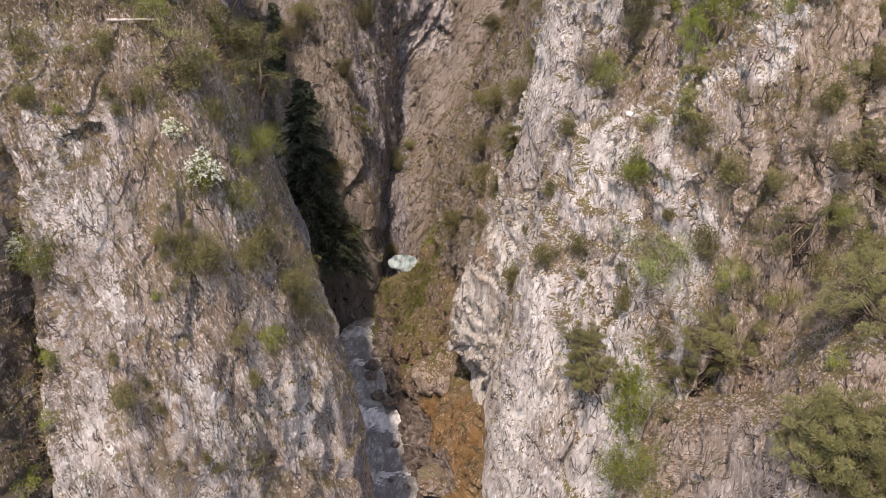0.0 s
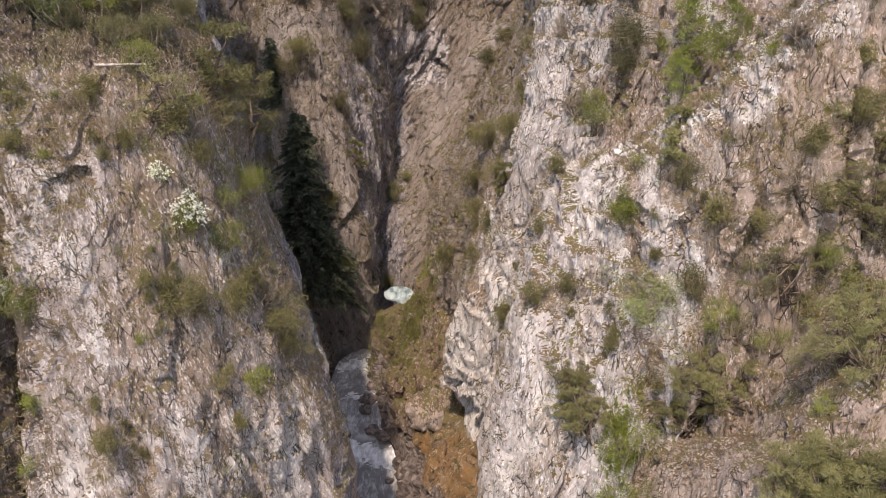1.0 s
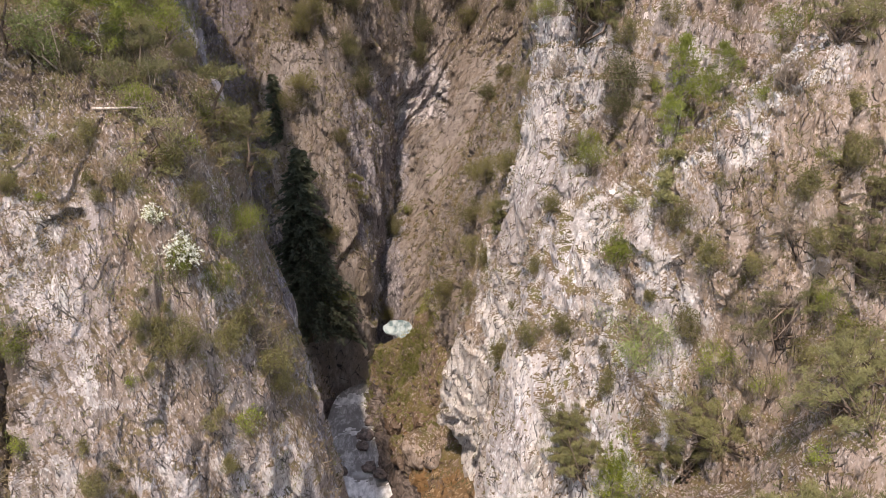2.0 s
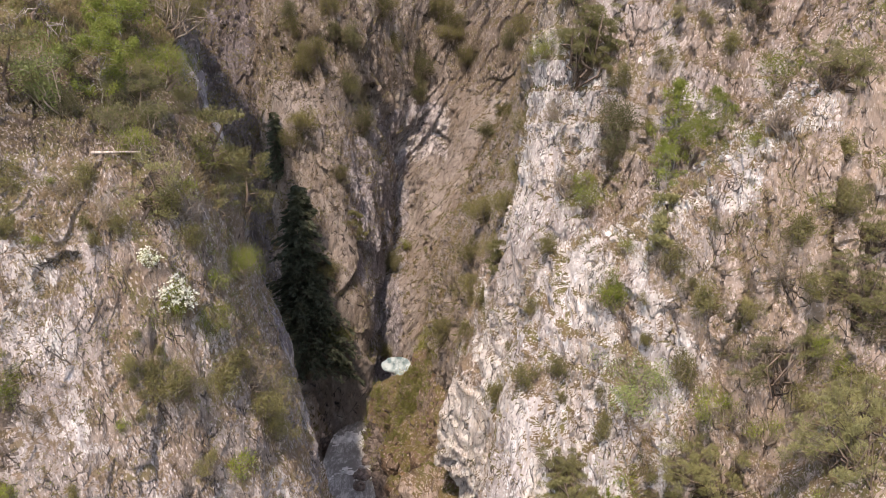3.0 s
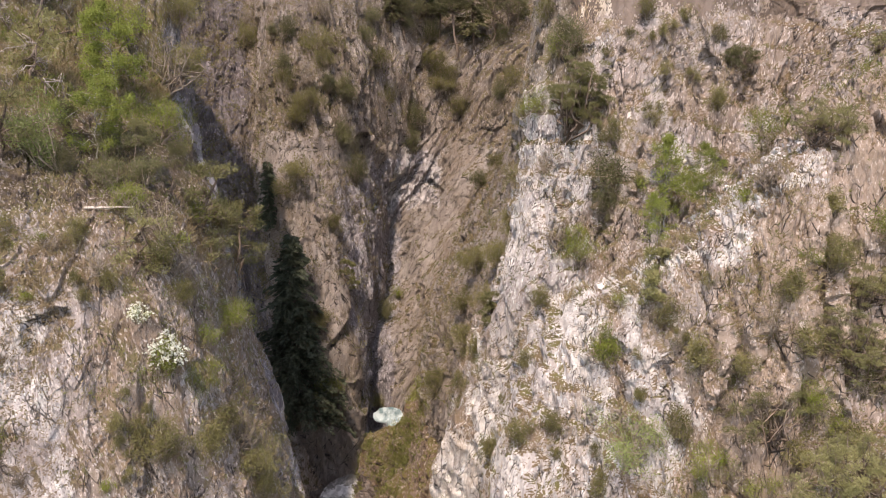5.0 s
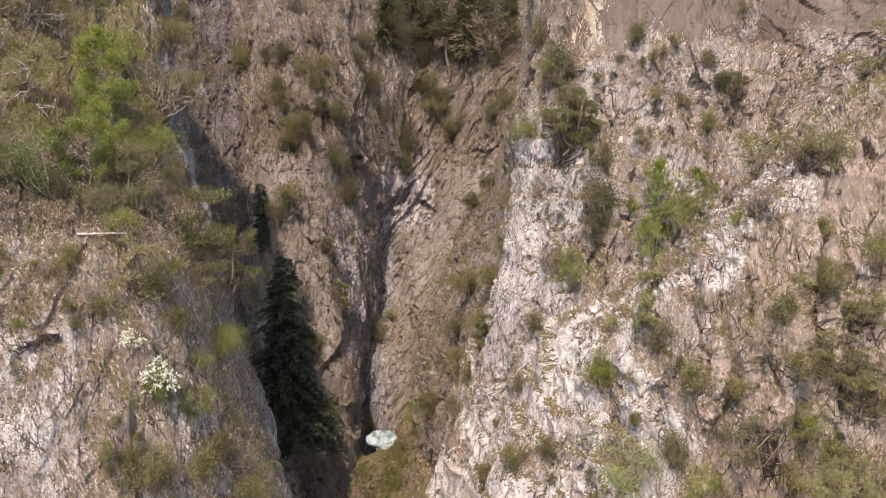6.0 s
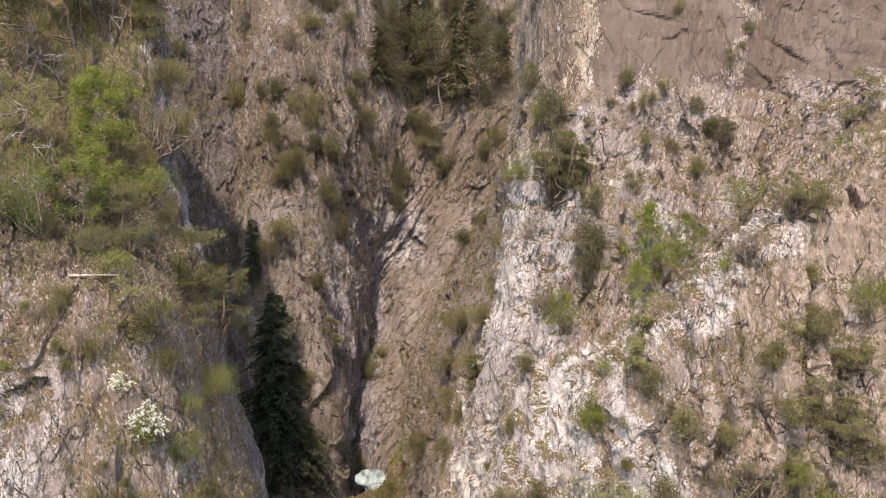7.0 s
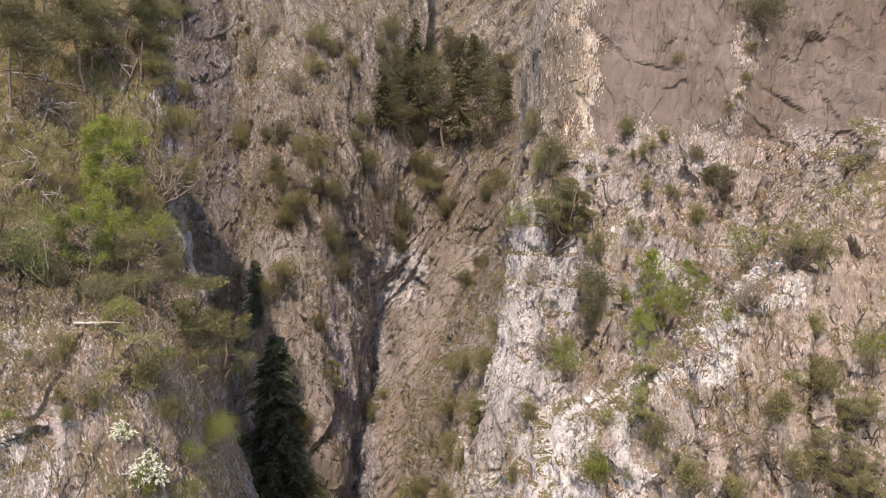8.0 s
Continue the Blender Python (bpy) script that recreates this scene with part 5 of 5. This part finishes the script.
EDGE_SPOTS = [(8.6, 68, 44, 2.6), (8, 70, 39, 2.4), (7.4, 71, 35.5, 2.8), (6.6, 70, 31.5, 2.4), (5, 68, 27, 2.2), (4.2, 67, 23.5, 2), (10.4, 70, 50, 2.6)]
planted([lambda: bush(101, LEAF_GREEN, 1.6, 1.2, 1300, 0.1, "blossom_shrub", "shrub covered in white blossom on the cliff", "", 11, petals=260)], ALL_FLOWER, 2.5, 1)
LEAFY = ALL_LEAF
planted([lambda k=k: bush(110 + k, LEAF_GREEN, 1.6, w, n, 0.09, "leafy_shrub", GREEN_TEXT, "green shrubs") for k, (w, n) in enumerate(((1.3, 1700), (1.0, 1300), (1.7, 1900), (1.3, 1100)))], [q for q in LEAFY if q[3] < 2.1], 1.6, 2)
planted([lambda k=k: bush(115 + k, LEAF_GREEN, 3.0, w, n, 0.1, "leafy_shrub", GREEN_TEXT, "green shrubs", 14) for k, (w, n) in enumerate(((1.2, 3400), (0.9, 2800), (1.4, 3600)))], [q for q in LEAFY if q[3] >= 2.1], 3.0, 22)
OLIVES = ALL_OLIVE + POCKET_SPOTS + EDGE_SPOTS
planted([lambda k=k: bush(120 + k, LEAF_OLIVE, 1.6, w, n, 0.085, "olive_shrub", OLIVE_TEXT, "olive shrubs") for k, (w, n) in enumerate(((1.7, 2600), (1.3, 1900), (2.0, 2800), (1.5, 1400), (1.2, 2300)))], [q for q in OLIVES if q[3] < 2.4], 1.6, 3)
planted([lambda k=k: bush(125 + k, LEAF_OLIVE, 4.0, w, n, 0.16, "olive_shrub", OLIVE_TEXT, "olive shrubs", 16) for k, (w, n) in enumerate(((1.3, 5200), (1.0, 3400), (1.6, 5600)))], [q for q in OLIVES if q[3] >= 2.4], 4.0, 23, far=0.68)
DARK_TEXT = "dense dark green evergreen shrub on the rock"
planted([lambda k=k: bush(130 + k, LEAF_DARK, 3.0, w, 3600, 0.12, "evergreen_shrub", DARK_TEXT, "evergreen shrubs", 12) for k, w in enumerate((1.0, 1.3, 0.9))], [q for q in ALL_DARKB if q[3] < 4.6], 3.0, 4)
planted([lambda k=k: bush(134 + k, LEAF_DARK, 7.0, w, 7500, 0.22, "evergreen_shrub", DARK_TEXT, "evergreen shrubs", 18) for k, w in enumerate((0.9, 1.1, 0.8))], [q for q in ALL_DARKB if q[3] >= 4.6], 8.0, 27, far=0.68)
planted([lambda k=k: bush(140 + k, LEAF_PALE, 3.6, 1.1, 4600, 0.11, "grey_green_shrub", "tall pale grey-green leafy shrub", "grey-green shrubs") for k in range(2)], ALL_GREY, 3.8, 5)
planted([lambda k=k: bush(150 + k, LEAF_OLIVE, 3.0, 1.3, 350, 0.1, "bare_shrub", "bare grey twiggy shrub with few leaves", "bare shrubs", 22) for k in range(2)], ALL_TWIG, 3.0, 6, far=0.68)
planted([lambda: bush(160, LEAF_GREEN, 2.2, 1.05, 3200, 0.1, "round_shrub", "round dense yellow-green shrub on the buttress", "", 14)], ALL_ROUND, 2.4, 7)
planted([lambda k=k: pine(170 + k, 5.0, sp, 0.12, ba, de) for k, (sp, ba, de) in enumerate(((0.42, 0.35, 1.0), (0.5, 0.25, 1.2), (0.36, 0.45, 1.0), (0.46, 0.3, 0.8)))], ALL_PINE, 5.0, 8)
planted([lambda k=k: mugo(175 + k, 2.6, w, None, 30, 190, 0.12, 0.55) for k, w in enumerate((1.6, 1.3, 1.8))], [q for q in ALL_MUGO if q[3] < 3.6], 2.6, 24, tilt=10)
planted([lambda k=k: mugo(178 + k, 5.0, w, None, 44, 240, 0.085, 0.85) for k, w in enumerate((1.1, 0.9))], [q for q in ALL_MUGO if q[3] >= 3.6], 5.0, 26, tilt=8)
planted([lambda k=k: pine(185 + k, 9.0, sp, 0.06, ba, 1.2, FOREST_GREEN, 1.1, 0.025, 0.016) for k, (sp, ba) in enumerate(((0.26, 0.5), (0.3, 0.45), (0.24, 0.55)))], ALL_TALLPINE, 9.0, 25, tilt=3)
planted([lambda: pine(180, 3.0, 0.5, 0.05, 0.1, 1.1)], ALL_PINESMALL, 3.0, 9)
planted([lambda k=k: broadleaf(190 + k, BIRCH_LEAF, 6.0, 0.42, 13000, 0.12, label="young birch in fresh bright green leaf on the slope") for k in range(2)], ALL_BIRCH, 6.0, 10)
planted([lambda k=k: broadleaf(200 + k, BIRCH_LEAF, 4.5, 0.34, 6500, 0.09, name="young_tree", label="slender young broadleaf tree on the slanting ledge") for k in range(2)], ALL_TALLGREEN, 4.5, 11)
planted([lambda k=k: snag(210 + k, 4.0, None, 5) for k in range(3)], ALL_SNAG, 4.0, 12)
planted([lambda: spruce(220, 26.0, 0.27, 62, 95)], ALL_SPRUCE, 26.0, 13, tilt=1.0)
planted([lambda: spruce(221, 12.0, 0.17, 30, 26)], ALL_SMALLSPRUCE, 12.0, 14, tilt=1.0)
planted([lambda: mugo(222, 2.6, 1.0, LEAF_DARK)], ALL_SMALLFIR, 2.6, 15, tilt=1.0)
planted([lambda: spruce(230, 16.0, 0.22, 26, 30, FIR_GREEN, 0.15, 0.7), lambda: pine(231, 14.0, 0.2, 0.05, 0.4, 1.1, FIR_GREEN, 1.8, 0.03, 0.016), lambda: pine(232, 14.0, 0.22, 0.06, 0.35, 1.1, FIR_GREEN, 1.8, 0.03, 0.016),
         lambda: spruce(233, 16.0, 0.24, 24, 30, FIR_GREEN, 0.3, 0.6), lambda: pine(234, 14.0, 0.18, 0.05, 0.45, 1.1, FIR_GREEN, 1.8, 0.03, 0.016)], ALL_FIR, 15.0, 16, tilt=1.5)

# ---- fallen wood ----
def fallen_log(seed, length, radius, place, turn, tip, wood=None):
    rng = np.random.default_rng(seed)
    p = limb(rng, (-length / 2, 0, 0), (length / 2, 0, 0), 0, 0.012, 9)
    thing = new("fallen_log")
    part("trunk", tube(p, np.linspace(radius, radius * 0.45, 9), 8), wood or PALE_WOOD, thing)
    stubs = []
    for k in range(6):
        s = p[rng.integers(2, 9)]
        stubs.append(("branch", tube(limb(rng, s, s + np.array((0.3, rng.uniform(-0.5, 0.5), rng.uniform(0.1, 0.6))), 0, 0.3), np.linspace(radius * 0.25, 0.01, 6), 4)))
    for name, geometry in stubs:
        part(name, geometry, wood or PALE_WOOD, thing)
    q = foot(*place)
    thing.matrix_basis = Matrix.Translation((q.x, q.y - 2.5 * radius, q.z + radius)) @ pose(0, 0, 0, 0, tip, turn)
    return tagged(thing, "bleached fallen trunk lying on the cliff edge", "log", "fallen logs")


fallen_log(240, 2.9, 0.1, (-18.1, 42.2, 44), 6, -1)
fallen_log(241, 4.0, 0.1, (-30, 55.5, 56.8), 20, -22, BARK)
fallen_log(242, 3.0, 0.08, (-28.4, 56.5, 57), -15, -6, BARK)


# ---- the water above the slot ----
c = spline([(-12.5, 116.2, 11.1, 0.9), (-12.4, 115.4, 11.0, 1.8), (-12.3, 114.4, 10.8, 2.1), (-12.2, 113.7, 10.3, 1.6)], (5, 5, 5))
g = np.stack([c[:, :3] + np.array((s, 0, 0.05 * math.sin(9 * s))) * c[:, 3:4] for s in np.linspace(-0.5, 0.5, 7)], 1)
rock_mass("stream_above", g[::-1], WATER, "white water glimpsed high in the slot", "stream", True)


# ---- boulders ----
def boulder(seed, size, place, material, label, flat=0.7, group=""):
    rng = np.random.default_rng(seed)
    bm = bmesh.new()
    bmesh.ops.create_icosphere(bm, subdivisions=4 if size > 0.5 else 3, radius=1.0)
    p = np.array([v.co for v in bm.verts])
    h, e = facets(p * 1.3 + seed, seed, 1.2)
    p = p * (1 + 0.3 * h + 0.16 * fractal(p * 1.5 + seed, 3, seed))[:, None] * np.array((1, rng.uniform(0.7, 1.0), flat)) * size
    f = np.array([[v.index for v in q.verts] for q in bm.faces])
    bm.free()
    me = mesh_of("boulder", p, f)
    me.materials.append(material)
    ob = new("boulder", me)
    ob.matrix_basis = Matrix.Translation(place) @ pose(0, 0, 0, 0, 0, rng.uniform(0, 360))
    return tagged(ob, label, "boulder", group)


WET_TEXT = "dark wet boulder in the stream"
for k, (x, y, z, s) in enumerate(((-12.6, 80.4, -5.6, 0.95), (-14.3, 79.6, -5.9, 0.7), (-13.4, 78.4, -6.6, 0.7), (-9.2, 81.6, -5.6, 1.0), (-7.6, 80, -5.6, 0.9), (-8.8, 66.5, -8.4, 0.4), (-6.4, 67.2, -8.4, 0.35),
                                  (-10.4, 88.5, -4.8, 1.3), (-10.6, 85.8, -5, 1.0), (-9.8, 92, -4.6, 1.2), (-10.4, 95, -4.4, 0.9), (-6.2, 73.5, -7.9, 0.6), (-4.4, 66, -8.3, 0.45), (-12.8, 72.2, -7.9, 0.5))):
    boulder(250 + k, s, (x, y, z), ROCK_WET, WET_TEXT, 0.65, "stream boulders")
q = foot(14.6, 54, 36.6)
boulder(270, 0.55, (q.x, q.y - 0.2, q.z + 0.15), PALE_STONE, "small white boulder lodged on a ledge", 0.6)
q = foot(-1.2, 62, -4)
boulder(271, 2.0, (q.x, q.y - 0.3, q.z + 0.2), ROCK_LEFT, "pale boulder at the foot of the orange bank", 0.6)


rng = random.Random(8)
STONE_TEXT = "pale broken stone lying on the slanting ledge"
for k in range(26):
    u = rng.random()
    q = foot(14.2 + 10.2 * u + rng.uniform(-0.5, 0.5), 50.4 + rng.uniform(-2.2, 1.2), 36.9 + 9.2 * u + rng.uniform(-0.3, 0.8))
    size = rng.uniform(0.14, 0.34)
    boulder(300 + k, size, (q.x, q.y - 0.1, q.z + 0.2 * size), PALE_STONE if k % 3 else ROCK_SHOULDER, STONE_TEXT, 0.7, "ledge stones")


BANK_TEXT = "weathered brown outcrop block on the stream bank"
for k, (x, y, z, s, mat) in enumerate(((-1.6, 73, 3.2, 2.2, ROCK_EARTHY), (-3.4, 74.5, 0.4, 1.9, ROCK_BROWN), (-4.6, 79, -0.6, 2.0, ROCK_BROWN), (-5.6, 83.5, 0.2, 1.9, ROCK_BROWN), (-2.2, 77, 4.6, 1.8, ROCK_BROWN), (-0.2, 71, 3.0, 1.6, ROCK_EARTHY))):
    q = foot(x, y, z)
    boulder(280 + k, s, (q.x, q.y - 0.1 * s, q.z - 0.15 * s), mat, BANK_TEXT, 1.1, "bank outcrops")


# ---- turf and brush ----
def scatter(name, source, count, material, seed, length, per, width, test, label, spread=0.1, upward=0.5):
    """Tufts of blades over a rock mass, thickest where it lies less steep."""
    rng = np.random.default_rng(seed)
    g = GROUNDS[source]
    n = grid_normals(g)
    size = np.linalg.norm(np.cross(np.gradient(g, axis=1), np.gradient(g, axis=0)), axis=2)
    p, n, size = g.reshape(-1, 3), n.reshape(-1, 3), size.ravel()
    n = np.where((n[:, 1:2] > 0.2), -n, n)
    patch = fractal(p * np.array((1, 1, 0.8)) / 3.0, 3, seed)
    want = np.clip(0.15 + 1.2 * n[:, 2], 0.02, 1.4) * np.clip(0.35 + 2.4 * patch, 0.02, 2) * size * test(p)
    want = want / want.sum()
    k = rng.choice(len(p), count, p=want)
    base = p[k] + rng.normal(size=(count, 3)) * 0.06
    out = n[k]
    big = length * rng.uniform(0.5, 1.4, count)
    c = np.repeat(base, per, 0) + rng.normal(size=(count * per, 3)) * spread * np.repeat(big, per)[:, None]
    d = np.repeat(out * 0.6 + np.array((0, -0.15, upward)), per, 0) + rng.normal(size=(count * per, 3)) * 0.55
    v, f = blades(c, d, np.repeat(big, per) * rng.uniform(0.6, 1.2, count * per), width, rng)
    me = mesh_of(name, v, f)
    me.materials.append(material)
    tagged(new(name, me), label, "vegetation", kind="stuff")


everywhere = lambda p: np.ones(len(p))
scatter("dry_turf", "cliff_left", 9000, DRY_GRASS, 301, 0.42, 6, 0.05, lambda p: ((p[:, 2] > 10) & (p[:, 1] < 62) & (p[:, 0] > -40)) * (1.0 + 1.0 * (p[:, 2] > 34) - 1.6 * ((p[:, 2] > 43.5) & (p[:, 2] < 50))), "tufts of dry straw-coloured grass on rock", 0.25)
scatter("green_turf", "cliff_left", 7000, GREEN_GRASS, 302, 0.34, 6, 0.05, lambda p: ((p[:, 2] > 10) & (p[:, 1] < 66) & (p[:, 0] > -40)) * (0.6 + 0.9 * (p[:, 2] > 50) - 0.3 * ((p[:, 2] > 43.5) & (p[:, 2] < 50))), "patches of short green grass on rock", 0.25)
scatter("dry_turf", "cliff_right", 9000, DRY_GRASS, 303, 0.45, 6, 0.06, lambda p: ((p[:, 2] > 8) & (p[:, 0] < 45)) * (1.0 - 0.6 * (p[:, 2] > 58)), "tufts of dry straw-coloured grass on rock", 0.25)
scatter("green_turf", "cliff_right", 5000, GREEN_GRASS, 304, 0.4, 6, 0.06, lambda p: ((p[:, 2] > 8) & (p[:, 0] < 45)) * (1.0 - 0.7 * (p[:, 2] > 58)), "patches of short green grass on rock", 0.25)
scatter("dry_turf", "cliff_prow", 5000, DRY_GRASS, 305, 0.42, 6, 0.05, lambda p: ((p[:, 2] > 8) & (p[:, 0] < 40)) * (0.3 + (p[:, 0] > 12)), "tufts of dry straw-coloured grass on rock", 0.25)
scatter("green_turf", "cliff_prow", 2400, GREEN_GRASS, 306, 0.36, 6, 0.05, lambda p: ((p[:, 2] > 8) & (p[:, 0] < 40)) * (0.3 + (p[:, 0] > 12)), "patches of short green grass on rock", 0.25)
scatter("green_turf", "rock_knoll", 2500, GREEN_GRASS, 307, 0.36, 6, 0.04, lambda p: p[:, 2] > 15, "patches of short green grass on rock", 0.25)
scatter("dry_brush", "rock_rib", 9500, BRUSH, 308, 0.55, 12, 0.12, lambda p: p[:, 2] > 5, "dry brown brush and grass on the rib", 0.75)
scatter("green_brush", "rock_rib", 5200, LEAF_OLIVE, 309, 0.6, 12, 0.14, lambda p: p[:, 2] > 5, "olive brush on the rib", 0.75)
scatter("dry_brush", "cliff_back", 7000, BRUSH, 310, 0.55, 12, 0.12, lambda p: (p[:, 2] > 5) * (0.06 + (p[:, 2] > 46)), "dry brown brush and grass on the slabs", 0.75)
scatter("green_brush", "cliff_back", 3600, LEAF_OLIVE, 311, 0.6, 12, 0.14, lambda p: (p[:, 2] > 5) * (0.05 + (p[:, 2] > 46)), "olive brush on the slabs", 0.75)
scatter("green_turf", "bank_right", 2200, GREEN_GRASS, 312, 0.6, 6, 0.08, lambda p: p[:, 1] > 84, "green and yellow grass on the bank", 0.3)
scatter("fresh_grass", "cliff_prow", 620, LEAF_GREEN, 313, 0.4, 7, 0.06, lambda p: (np.abs(p[:, 0] - 12.6 - 0.1 * (p[:, 2] - 14)) < 1.1) & (p[:, 2] > 6) & (p[:, 2] < 24) & (p[:, 1] < 46), "fresh green grass in a groove of the buttress", 0.25)
scatter("fresh_grass", "cliff_left", 500, LEAF_GREEN, 314, 0.35, 7, 0.06, lambda p: (p[:, 2] > 49) & (p[:, 1] < 66) & (p[:, 0] > -36), "fresh green grass on the upper slope", 0.25)
